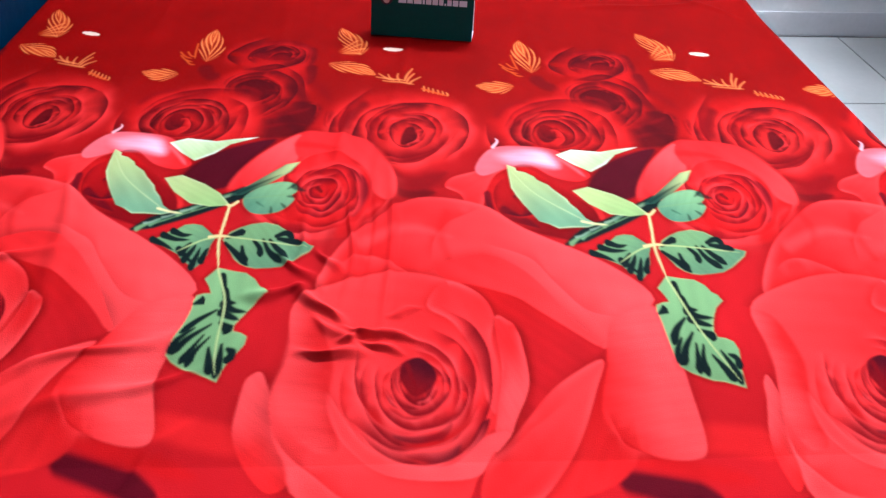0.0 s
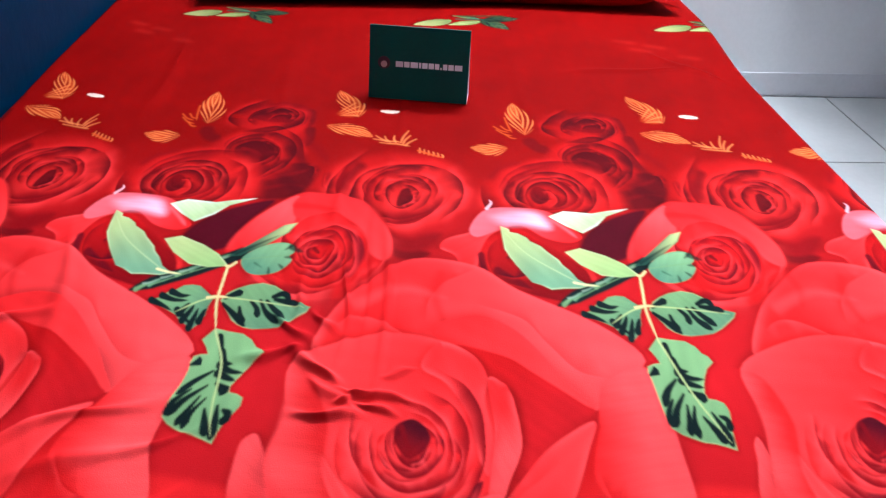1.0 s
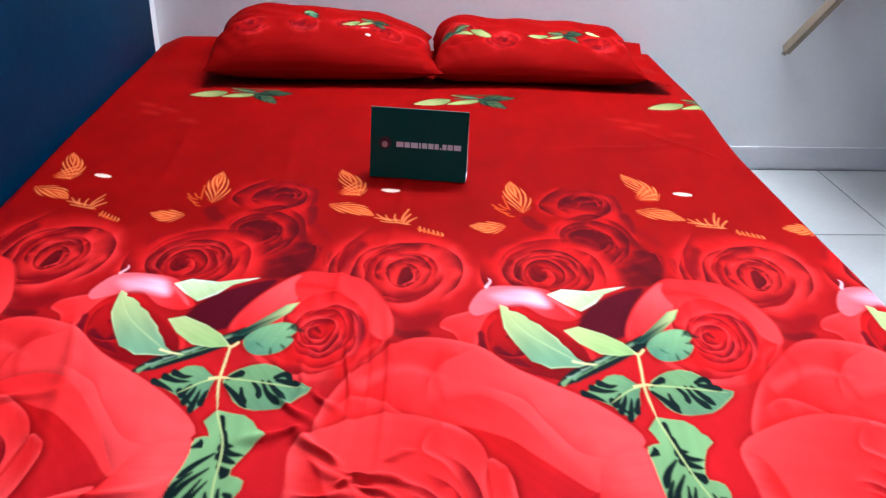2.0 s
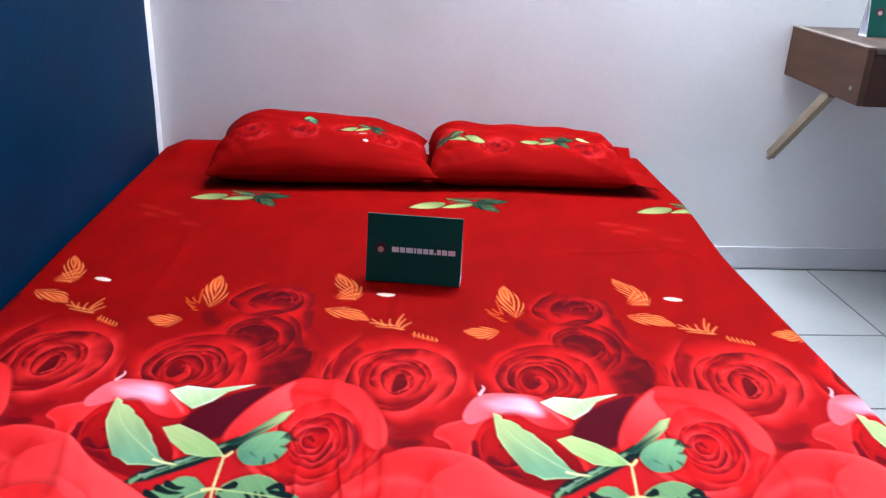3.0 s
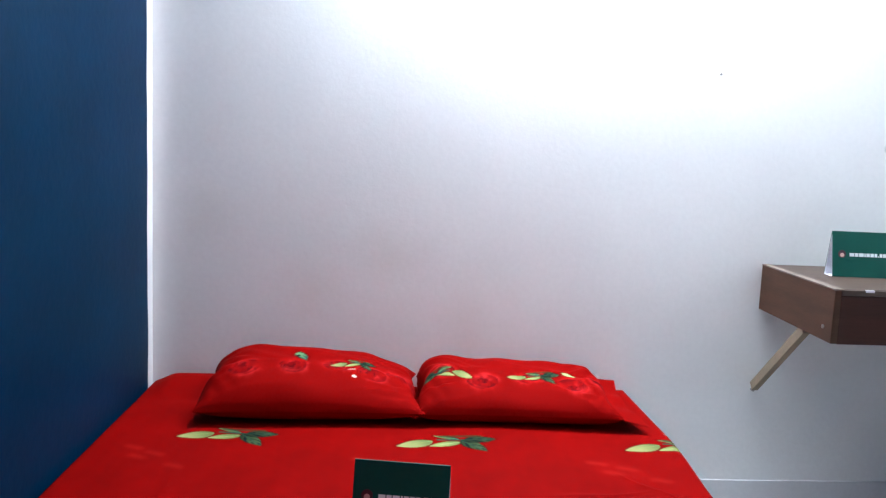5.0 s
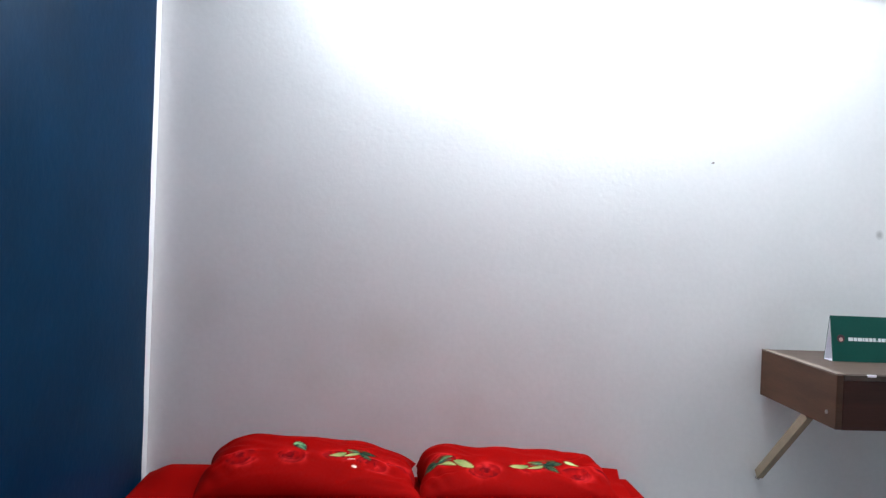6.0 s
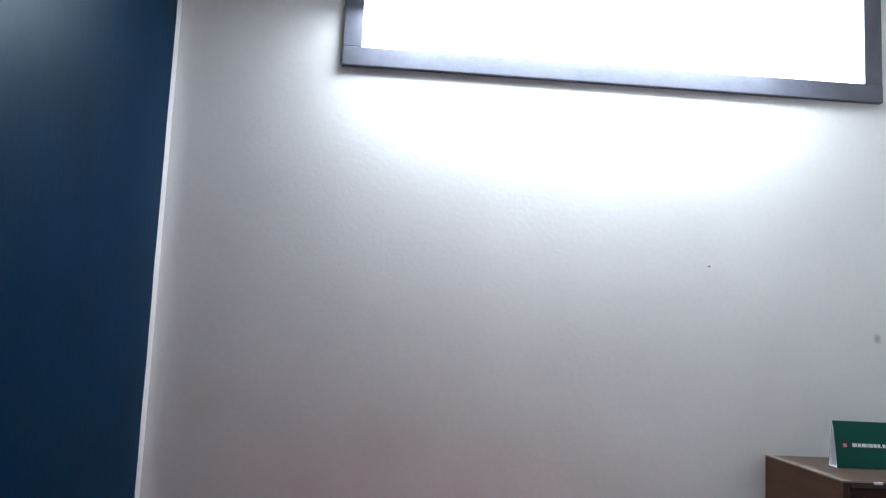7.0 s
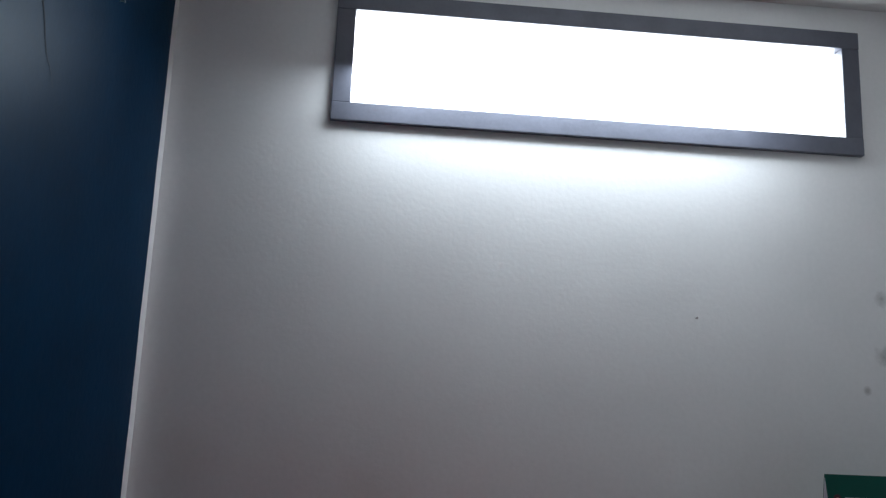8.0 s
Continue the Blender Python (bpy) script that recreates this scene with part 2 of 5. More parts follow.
class Print:
    """Dyes laid one over another on cloth: p runs across the cloth, q along it; repeats across if a repeat is given."""

    def __init__(self, p, q, colour, repeat=0.0):
        self.p, self.q, self.repeat = p.ravel(), q.ravel(), repeat
        self.c = np.empty((self.p.size, 3))
        self.c[:] = colour
        t = self.p * 2 * math.pi / (repeat or 0.6)
        self.dp = 0.0060 * np.sin(2 * t + 11 * self.q) + 0.0030 * np.sin(5 * t - 27 * self.q + 1) + 0.0012 * np.sin(13 * t + 61 * self.q)
        self.dq = 0.0065 * np.sin(3 * t - 13 * self.q + 2) + 0.0030 * np.sin(4 * t + 31 * self.q) + 0.0012 * np.sin(11 * t - 57 * self.q)

    def near(self, x, y, reach):
        dp, dq = self.p - x, self.q - y
        if self.repeat:
            dp = (dp + self.repeat / 2) % self.repeat - self.repeat / 2
        at = np.nonzero((np.abs(dp) < reach) & (np.abs(dq) < reach))[0]
        return at, dp[at], dq[at]

    def lay(self, at, colour, cover):
        cover = np.clip(cover, 0, 1)[:, None]
        self.c[at] = self.c[at] * (1 - cover) + np.asarray(colour) * cover

    def around(self, line, reach):
        lo, hi = line.min(0) - reach, line.max(0) + reach
        mid, half = (lo + hi) / 2, (hi - lo) / 2
        rows = np.nonzero(np.abs(self.q - mid[1]) < half[1])[0]
        dp = self.p[rows] - mid[0]
        if self.repeat:
            dp = (dp + self.repeat / 2) % self.repeat - self.repeat / 2
        keep = np.abs(dp) < half[0]
        at = rows[keep]
        return at, dp[keep] + mid[0], self.q[at]

    def along(self, line, x, y, closed):
        """For each place: how far from the line, on which hand of it, how far along it, and whether the line encloses it."""
        best, hand, far = np.full(x.size, 9.0), np.zeros(x.size), np.zeros(x.size)
        inside = np.zeros(x.size, dtype=bool)
        count = len(line) if closed else len(line) - 1
        for k in range(count):
            (ax, ay), (bx, by) = line[k], line[(k + 1) % len(line)]
            ex, ey = bx - ax, by - ay
            f = np.clip(((x - ax) * ex + (y - ay) * ey) / (ex * ex + ey * ey + 1e-12), 0, 1)
            d = (x - ax - f * ex) ** 2 + (y - ay - f * ey) ** 2
            nearer = d < best
            best[nearer] = d[nearer]
            hand[nearer] = (ex * (y - ay) - ey * (x - ax))[nearer]
            far[nearer] = (k + f[nearer]) / count
            if closed and ay != by:
                inside ^= ((ay > y) != (by > y)) & (x < ax + (y - ay) * ex / ey)
        return np.sqrt(best), np.sign(hand), far, inside

    def shape(self, points, a, b, tone_a, tone_b, soft=0.003, rim=None, wide=0.01, shade=0.0, fall=0.02, cover=1.0, sharp=False):
        """A patch of dye that runs from tone_a at a to tone_b at b, with a lighter rim and with shade on the cloth round it."""
        line = outline(points, True, 1 if sharp else 5)
        at, x, y = self.around(line, max(fall if shade else 0, soft) + 0.002)
        d, hand, far, inside = self.along(line, x, y, True)
        depth = np.where(inside, d, -d)
        if shade:
            dim = shade * np.clip(1 + depth / fall, 0, 1) ** 1.5 * (0.6 + 0.4 * np.sin(far * 17 + a[0] * 90))
            self.c[at] *= 1 - np.where(inside, 0, dim)[:, None] * np.array((0.86, 1, 1))
        ux, uy = b[0] - a[0], b[1] - a[1]
        long = math.hypot(ux, uy)
        t = ((x - a[0]) * ux + (y - a[1]) * uy) / long ** 2
        s = (-(x - a[0]) * uy + (y - a[1]) * ux) / long
        t = ramp(t + 0.10 * np.sin(s * 4 / long + 9 * a[0]) + 0.03 * np.sin(s * 13 / long + 5 * t), -0.1, 1.1)[:, None]
        tone = np.asarray(tone_a) * (1 - t) + np.asarray(tone_b) * t
        if rim is not None:
            glow = (0.75 * np.exp(-(d / wide) ** 2) * (0.55 + 0.45 * np.sin(far * 23 + 70 * a[1])))[:, None]
            tone = tone * (1 - glow) + np.asarray(rim) * glow
        tone = tone * (1 + 0.03 * np.sin(s * 21 / long + 3 * t[:, 0]) + 0.025 * np.sin(s * 47 / long - 4 * t[:, 0]))[:, None]
        self.lay(at, tone, cover * ramp(depth, -soft / 2, soft / 2))

    def edge(self, points, light, wide_light, dark, wide_dark, cover_light=0.75, cover_dark=0.8):
        """The edge of a petal: a light rim on the left hand of the line and the dark hollow behind it on the right, both uneven and dying away at the ends."""
        line = outline(points, False)
        at, x, y = self.around(line, 3.4 * max(wide_light, wide_dark))
        x, y = x + 0.5 * self.dp[at], y + 0.5 * self.dq[at]
        d, hand, far, inside = self.along(line * FLAT, x, y * FLAT[1], False)
        turn = 60 * points[0][0] + 37 * points[0][1]
        end = np.clip(np.minimum(far, 1 - far) / 0.25, 0, 1) ** 0.8
        left = ramp(np.where(hand > 0, d, -d), -0.0011, 0.0011)
        deep = wide_dark * 1.25 * (0.75 + 0.4 * np.sin(far * 9 + turn) + 0.2 * np.sin(far * 23 + 2 * turn))
        self.lay(at, dark, min(1, 1.15 * cover_dark) * (1 - left) * end * np.exp(-(d / deep) ** 1.7))
        thin = wide_light * (0.85 + 0.35 * np.sin(far * 13 - turn) + 0.15 * np.sin(far * 31 + turn))
        self.lay(at, light, cover_light * left * end * np.exp(-(d / thin) ** 1.5) * (0.8 + 0.2 * np.sin(far * 17 + turn)))

    def lick(self, points, w0, w1, colour, cover=1.0, soft=0.002):
        """A stroke of the brush whose half width goes from w0 to w1."""
        line = outline(points, False)
        at, x, y = self.around(line, 2 * (max(w0, w1) + soft))
        d, hand, far, inside = self.along(line * FLAT, x, y * FLAT[1], False)
        self.lay(at, colour, cover * ramp((w0 + (w1 - w0) * far) * np.clip((1 - far) / 0.22, 0, 1) ** 0.6 - d, -soft / 2, soft / 2))

    def fade_patchy(self):
        """The dye took unevenly: slow, faint clouds over the whole cloth."""
        t = self.p * 2 * math.pi / (self.repeat or 0.6)
        cloud = np.sin(2 * t + 9 * self.q + np.sin(3 * t - 17 * self.q)) * np.sin(3 * t - 21 * self.q) + 0.6 * np.sin(7 * t + 33 * self.q + 2 * np.sin(4 * t + 13 * self.q)) * np.sin(5 * t - 47 * self.q)
        self.c *= (1 + 0.05 * cloud)[:, None]

    def leaf(self, x0, y0, x1, y1, half, tip, base, vein, dark=None, ragged=0.0, bend=0.0, wave=0.0, belly=0.42, ribs=9.0, rib=0.35, skew=0.0):
        """A leaf from its base to its tip, with a midrib, side veins and, if dark is given, dark blotches between the veins."""
        long = math.hypot(x1 - x0, y1 - y0)
        cx, cy = (x1 - x0) / long, (y1 - y0) / long
        at, dp, dq = self.near((x0 + x1) / 2, (y0 + y1) / 2, long * 0.55 + half * 1.4)
        dp, dq = dp + (x1 - x0) / 2, dq + (y1 - y0) / 2
        u, v = (dp * cx + dq * cy) / long, -dp * cy + dq * cx
        w = np.clip(u, 0, 1)
        v = v - bend * long * np.sin(np.pi * w)
        k = math.log(0.5) / math.log(belly)
        side = half * np.sin(np.pi * w ** k) ** 0.8
        side = side * (1 + ragged * (np.sin(11 * w + wave + np.sign(v)) * 0.6 + 0.4 * np.sin(27 * w + 2 * wave + 2 * np.sign(v))))
        side = side * (1 + skew * np.sign(v)) * (1 - 0.05 * ((w * long / 0.013 + 0.5 * np.sign(v)) % 1))
        s = np.abs(v) / np.maximum(side, 1e-5)
        inside = np.clip((side - np.abs(v)) / 0.0018 + 0.5, 0, 1) * (u > 0) * (u < 1)
        away = np.hypot(np.maximum(0, np.abs(v) - side), np.maximum(0, np.maximum(-u, u - 1)) * long)
        self.c[at] *= (1 - 0.45 * np.clip(1 - away / 0.011, 0, 1) ** 1.3)[:, None]
        mixing = ramp(w + (0.15 - 0.8 * skew) * np.sign(v) * s, 0.0, 0.9)[:, None]
        tone = np.asarray(base) * (1 - mixing) + np.asarray(tip) * mixing
        comb = np.sin(ribs * 2 * np.pi * (w - 0.45 * s) + np.sign(v) + wave)
        if dark is not None:
            blot = ramp(comb + 0.7 * np.sin(7 * w + 2.2 * v / half + 2 * wave) + 0.5 * np.sin(17 * w - 4 * v / half + wave) + 0.9 * (w - 0.45), rib + 0.15, rib + 0.45) * ramp(s, 0.05, 0.16)
            tone = tone * (1 - blot[:, None]) + np.asarray(dark) * blot[:, None]
            edge = ramp(s, 0.88, 0.99)[:, None] * (0.5 + 0.5 * np.sin(5 * w + wave))[:, None]
            tone = tone * (1 - edge) + np.asarray(dark) * edge
        else:
            tone = tone * (1 - 0.07 * ramp(comb, 0.5, 0.9))[:, None]
        ridge = (np.exp(-(v / 0.0016) ** 2) * 0.7)[:, None]
        tone = tone * (1 - ridge) + np.asarray(vein) * ridge
        self.lay(at, tone, inside)

    def stroke(self, x0, y0, x1, y1, width, colour, cover=1.0, soft=0.0015):
        long = math.hypot(x1 - x0, y1 - y0)
        at, dp, dq = self.near((x0 + x1) / 2, (y0 + y1) / 2, long * 0.5 + width * 2)
        cx, cy = (x1 - x0) / long, (y1 - y0) / long
        u = np.clip(dp * cx + dq * cy, -long / 2, long / 2)
        d = np.hypot(dp - u * cx, dq - u * cy)
        self.lay(at, colour, cover * np.clip((width - d) / soft + 0.5, 0, 1))

    def flame(self, x0, y0, x1, y1, half, wave):
        """A small orange leaf with open veins, half faded into the red."""
        long = math.hypot(x1 - x0, y1 - y0)
        cx, cy = (x1 - x0) / long, (y1 - y0) / long
        at, dp, dq = self.near((x0 + x1) / 2, (y0 + y1) / 2, long * 0.55 + half)
        u, v = (dp * cx + dq * cy) / long + 0.5, -dp * cy + dq * cx
        w = np.clip(u, 0, 1)
        side = 0.92 * half * np.sin(np.pi * w ** 0.85) ** 0.8
        v = v + 0.12 * half * np.sin(5 * w + wave)
        s = np.abs(v) / np.maximum(side, 1e-5)
        comb = np.sin(2.2 * np.sin(3 * w + wave) + 23 * (w - 0.75 * s) + wave + 0.9 * np.sign(v))
        tone = np.asarray(ORANGE) * (1 - ramp(comb, -0.2, 0.9)[:, None]) + np.asarray(AMBER) * ramp(comb, -0.2, 0.9)[:, None]
        open_side = ramp(np.sign(v) * math.cos(3 * wave + 0.5) * s + 0.5 * np.sin(4 * w + wave), -0.2, 0.5)
        solid = 0.60 * (1 - open_side) * ramp(w, 0.1, 0.5)
        teeth = ramp(comb, -0.35 + 0.5 * open_side, 0.1 + 0.6 * open_side) * (1 - 0.45 * ramp(w, 0.35, 0.0))
        edge = np.clip((side * (0.86 + 0.14 * comb) - np.abs(v)) / 0.003, 0, 1)
        rib = np.exp(-(v / 0.0018) ** 2) * 0.6
        self.lay(at, tone, edge * (u > 0) * (u < 1) * np.maximum(np.maximum(0.06 + 0.74 * teeth, solid), rib))


def sprig(pr, x, y, s=1.0, mirror=1):
    """Three small leaves and a dark twig, as the cloth has them under the pillows."""
    pale, olive = (0.25, 0.28, 0.09), (0.12, 0.16, 0.05)
    pr.leaf(x + 0.005 * s * mirror, y - 0.005 * s, x - 0.095 * s * mirror, y - 0.050 * s, 0.026 * s, (0.31, 0.30, 0.11), olive, pale, skew=0.15)
    pr.leaf(x + 0.085 * s * mirror, y - 0.010 * s, x - 0.005 * s * mirror, y - 0.045 * s, 0.017 * s, pale, olive, LIME)
    pr.leaf(x + 0.080 * s * mirror, y + 0.010 * s, x + 0.010 * s * mirror, y + 0.035 * s, 0.010 * s, olive, PINE, GREEN)
    pr.stroke(x + 0.02 * s * mirror, y + 0.005 * s, x + 0.11 * s * mirror, y + 0.005 * s, 0.004 * s, PINE)
    pr.leaf(x + 0.085 * s * mirror, y, x + 0.150 * s * mirror, y - 0.075 * s, 0.024 * s, (0.05, 0.075, 0.03), (0.02, 0.035, 0.015), PINE, BLACK, ribs=3)
    pr.leaf(x + 0.095 * s * mirror, y + 0.005 * s, x + 0.185 * s * mirror, y + 0.015 * s, 0.024 * s, (0.035, 0.055, 0.025), (0.015, 0.025, 0.012), PINE, BLACK, ribs=3)
    pr.stroke(x + 0.03 * s * mirror, y + 0.03 * s, x + 0.14 * s * mirror, y + 0.035 * s, 0.008 * s, (0.03, 0.03, 0.012), 0.7, 0.01)


def bed_print(pr):
    q = pr.q
    fade = ramp(q, -1.25, -1.95)[:, None]
    pr.c[:] = np.asarray(RED) * (1 - fade) + np.asarray(RUBY) * fade
    # faint roses near the head
    for x, y in ((1.33, -0.70), (1.36, -0.76), (1.40, -0.73), (1.47, -0.80)):
        pr.stroke(x, y, x + 0.03, y - 0.01, 0.010, (0.50, 0.020, 0.014), 0.22, 0.022)
    sprig(pr, 0.925, -0.555)
    # small pale beans
    for k in range(4):
        pr.stroke(1.367 + 0.008 * k, -1.1600 - 0.0015 * k, 1.369 + 0.008 * k, -1.1605 - 0.0015 * k, 0.0085 if 0 < k < 3 else 0.006, SHELL)
    # orange leaves, half faded into the red
    pr.flame(1.318, -1.195, 1.278, -1.055, 0.030, 0.0)
    pr.shape(((1.277, -1.177), (1.305, -1.117), (1.323, -1.137), (1.324, -1.173), (1.307, -1.195), (1.287, -1.190)), (1.305, -1.117), (1.313, -1.190), EMBER, ORANGE, 0.0102, cover=0.32)
    pr.lick(((1.309, -1.123), (1.296, -1.145), (1.281, -1.171)), 0.0023, 0.0008, AMBER, 0.68, 0.0035)
    pr.lick(((1.317, -1.140), (1.301, -1.157), (1.284, -1.180)), 0.0023, 0.0008, AMBER, 0.68, 0.0035)
    pr.lick(((1.324, -1.162), (1.305, -1.171), (1.286, -1.185)), 0.0023, 0.0008, AMBER, 0.68, 0.0035)
    pr.lick(((1.316, -1.187), (1.300, -1.186), (1.282, -1.190)), 0.0023, 0.0008, AMBER, 0.68, 0.0034)
    pr.flame(1.262, -1.235, 1.350, -1.282, 0.031, 1.7)
    pr.lick(((1.354, -1.276), (1.364, -1.289), (1.377, -1.302)), 0.0011, 0.0022, AMBER, 0.68, 0.0033)
    pr.lick(((1.371, -1.278), (1.374, -1.291), (1.382, -1.304)), 0.0011, 0.0022, AMBER, 0.68, 0.0033)
    pr.lick(((1.389, -1.275), (1.388, -1.291), (1.392, -1.307)), 0.0011, 0.0022, AMBER, 0.68, 0.0033)
    pr.lick(((1.416, -1.250), (1.406, -1.278), (1.400, -1.306)), 0.0011, 0.0022, AMBER, 0.68, 0.0033)
    pr.lick(((1.419, -1.270), (1.409, -1.291), (1.404, -1.311)), 0.0011, 0.0022, AMBER, 0.68, 0.0033)
    pr.lick(((1.430, -1.284), (1.416, -1.300), (1.408, -1.316)), 0.0011, 0.0022, AMBER, 0.68, 0.0033)
    pr.lick(((1.350, -1.291), (1.374, -1.297), (1.403, -1.304)), 0.0011, 0.0022, AMBER, 0.68, 0.0032)
    pr.lick(((1.362, -1.305), (1.388, -1.310), (1.418, -1.315)), 0.0011, 0.0021, AMBER, 0.68, 0.0032)
    pr.lick(((1.435, -1.322), (1.435, -1.334), (1.434, -1.343)), 0.0011, 0.0021, AMBER, 0.70, 0.0021)
    pr.lick(((1.443, -1.327), (1.443, -1.337), (1.442, -1.346)), 0.0011, 0.0021, AMBER, 0.70, 0.0021)
    pr.lick(((1.451, -1.331), (1.451, -1.341), (1.450, -1.350)), 0.0011, 0.0021, AMBER, 0.70, 0.0021)
    pr.lick(((1.459, -1.336), (1.460, -1.344), (1.458, -1.353)), 0.0011, 0.0021, AMBER, 0.70, 0.0021)
    pr.lick(((1.467, -1.340), (1.468, -1.348), (1.467, -1.356)), 0.0011, 0.0021, AMBER, 0.70, 0.0021)
    pr.lick(((1.474, -1.345), (1.476, -1.351), (1.475, -1.359)), 0.0011, 0.0021, AMBER, 0.70, 0.0021)
    pr.lick(((1.432, -1.332), (1.452, -1.345), (1.476, -1.358)), 0.0021, 0.0021, ORANGE, 0.80, 0.0032)
    pr.flame(1.030, -1.255, 1.028, -1.100, 0.030, 6.8)
    pr.lick(((0.975, -1.219), (0.988, -1.237), (1.002, -1.244)), 0.0015, 0.0015, ORANGE, 0.70, 0.0033)
    pr.lick(((0.979, -1.234), (0.992, -1.252), (1.007, -1.259)), 0.0015, 0.0015, ORANGE, 0.70, 0.0032)
    pr.lick(((0.989, -1.216), (0.997, -1.231), (1.006, -1.236)), 0.0015, 0.0015, ORANGE, 0.70, 0.0033)
    pr.lick(((1.001, -1.176), (1.004, -1.216), (1.008, -1.244)), 0.0016, 0.0016, ORANGE, 0.70, 0.0033)
    pr.lick(((0.994, -1.254), (1.003, -1.268), (1.014, -1.271)), 0.0015, 0.0015, ORANGE, 0.70, 0.0032)
    pr.flame(0.992, -1.316, 0.920, -1.318, 0.030, 8.5)
    # the dim upper roses
    pr.shape(((1.088, -1.201), (1.123, -1.156), (1.183, -1.138), (1.223, -1.165), (1.236, -1.228), (1.208, -1.279), (1.134, -1.276), (1.095, -1.257)), (1.158, -1.150), (1.146, -1.268), WINE, ROUGE, 0.0177, cover=0.80)
    pr.shape(((1.109, -1.205), (1.143, -1.172), (1.192, -1.177), (1.206, -1.208), (1.185, -1.237), (1.137, -1.233)), (1.154, -1.172), (1.174, -1.235), NIGHT, WINE, 0.0088, cover=0.85)
    pr.edge(((1.119, -1.241), (1.111, -1.211), (1.133, -1.178), (1.177, -1.169), (1.208, -1.192)), ROUGE, 0.0076, NIGHT, 0.0098, 0.70, 0.70)
    pr.edge(((1.142, -1.236), (1.152, -1.210), (1.181, -1.204), (1.193, -1.224)), ROUGE, 0.0055, NIGHT, 0.0065, 0.80, 0.60)
    pr.lick(((1.224, -1.181), (1.228, -1.218), (1.226, -1.254)), 0.0102, 0.0057, NIGHT, 0.70, 0.0113)
    pr.lick(((1.230, -1.266), (1.232, -1.303), (1.227, -1.338)), 0.0108, 0.0065, NIGHT, 0.75, 0.0108)
    pr.lick(((1.037, -1.287), (1.049, -1.311), (1.073, -1.324)), 0.0137, 0.0105, NIGHT, 0.55, 0.0126)
    pr.shape(((1.065, -1.341), (1.093, -1.296), (1.156, -1.270), (1.204, -1.303), (1.217, -1.367), (1.205, -1.435), (1.165, -1.460), (1.114, -1.426), (1.071, -1.396)), (1.107, -1.305), (1.183, -1.425), ROUGE, WINE, 0.0307, cover=0.90)
    pr.shape(((1.168, -1.440), (1.208, -1.406), (1.248, -1.406), (1.258, -1.439), (1.237, -1.502), (1.205, -1.528), (1.157, -1.525)), (1.178, -1.446), (1.218, -1.513), NIGHT, NIGHT, 0.0137, cover=0.85)
    pr.lick(((1.171, -1.466), (1.207, -1.448), (1.243, -1.425)), 0.0039, 0.0029, WINE, 0.70, 0.0068)
    pr.lick(((1.176, -1.495), (1.208, -1.481), (1.236, -1.485)), 0.0038, 0.0019, WINE, 0.60, 0.0067)
    pr.edge(((1.233, -1.404), (1.247, -1.414), (1.245, -1.459)), ROUGE, 0.0070, NIGHT, 0.0101, 0.70, 0.60)
    pr.shape(((1.104, -1.347), (1.135, -1.321), (1.168, -1.343), (1.177, -1.385), (1.162, -1.413), (1.128, -1.405), (1.107, -1.382)), (1.123, -1.333), (1.157, -1.411), NIGHT, WINE, 0.0062, cover=0.95)
    pr.lick(((1.118, -1.355), (1.141, -1.368), (1.162, -1.398)), 0.0041, 0.0031, WINE, 0.80, 0.0061)
    pr.edge(((1.113, -1.408), (1.095, -1.374), (1.102, -1.333), (1.143, -1.309), (1.180, -1.345), (1.186, -1.398), (1.172, -1.440)), SCARLET, 0.0069, NIGHT, 0.0099, 0.80, 0.60)
    pr.edge(((1.086, -1.365), (1.084, -1.329), (1.111, -1.295), (1.164, -1.285), (1.205, -1.327), (1.210, -1.389), (1.195, -1.440)), ROUGE, 0.0081, NIGHT, 0.0111, 0.80, 0.75)
    pr.edge(((1.103, -1.283), (1.163, -1.257), (1.213, -1.308), (1.231, -1.390)), SCARLET, 0.0109, NIGHT, 0.0187, 0.70, 0.75)
    pr.edge(((1.213, -1.354), (1.201, -1.417), (1.162, -1.462), (1.109, -1.462)), ROUGE, 0.0100, NIGHT, 0.0172, 0.70, 0.75)
    pr.edge(((1.196, -1.399), (1.178, -1.433), (1.152, -1.462), (1.117, -1.461)), SCARLET, 0.0092, NIGHT, 0.0157, 0.70, 0.75)
    pr.edge(((1.107, -1.311), (1.130, -1.292), (1.161, -1.284), (1.189, -1.305)), ROUGE, 0.0089, NIGHT, 0.0153, 0.70, 0.75)
    pr.edge(((1.118, -1.424), (1.089, -1.387), (1.096, -1.325), (1.137, -1.285)), SCARLET, 0.0078, NIGHT, 0.0134, 0.70, 0.75)
    pr.edge(((1.178, -1.342), (1.182, -1.371), (1.175, -1.402), (1.156, -1.426)), ROUGE, 0.0077, NIGHT, 0.0131, 0.70, 0.75)
    pr.edge(((1.174, -1.378), (1.159, -1.406), (1.134, -1.416), (1.108, -1.402)), SCARLET, 0.0069, NIGHT, 0.0119, 0.70, 0.75)
    pr.edge(((1.146, -1.325), (1.159, -1.325), (1.170, -1.336), (1.180, -1.350)), ROUGE, 0.0065, NIGHT, 0.0111, 0.70, 0.75)
    pr.edge(((1.098, -1.265), (1.071, -1.227), (1.090, -1.170), (1.137, -1.119)), SCARLET, 0.0098, NIGHT, 0.0163, 0.70, 0.75)
    pr.edge(((1.221, -1.182), (1.215, -1.241), (1.164, -1.282), (1.103, -1.285)), ROUGE, 0.0096, NIGHT, 0.0160, 0.70, 0.75)
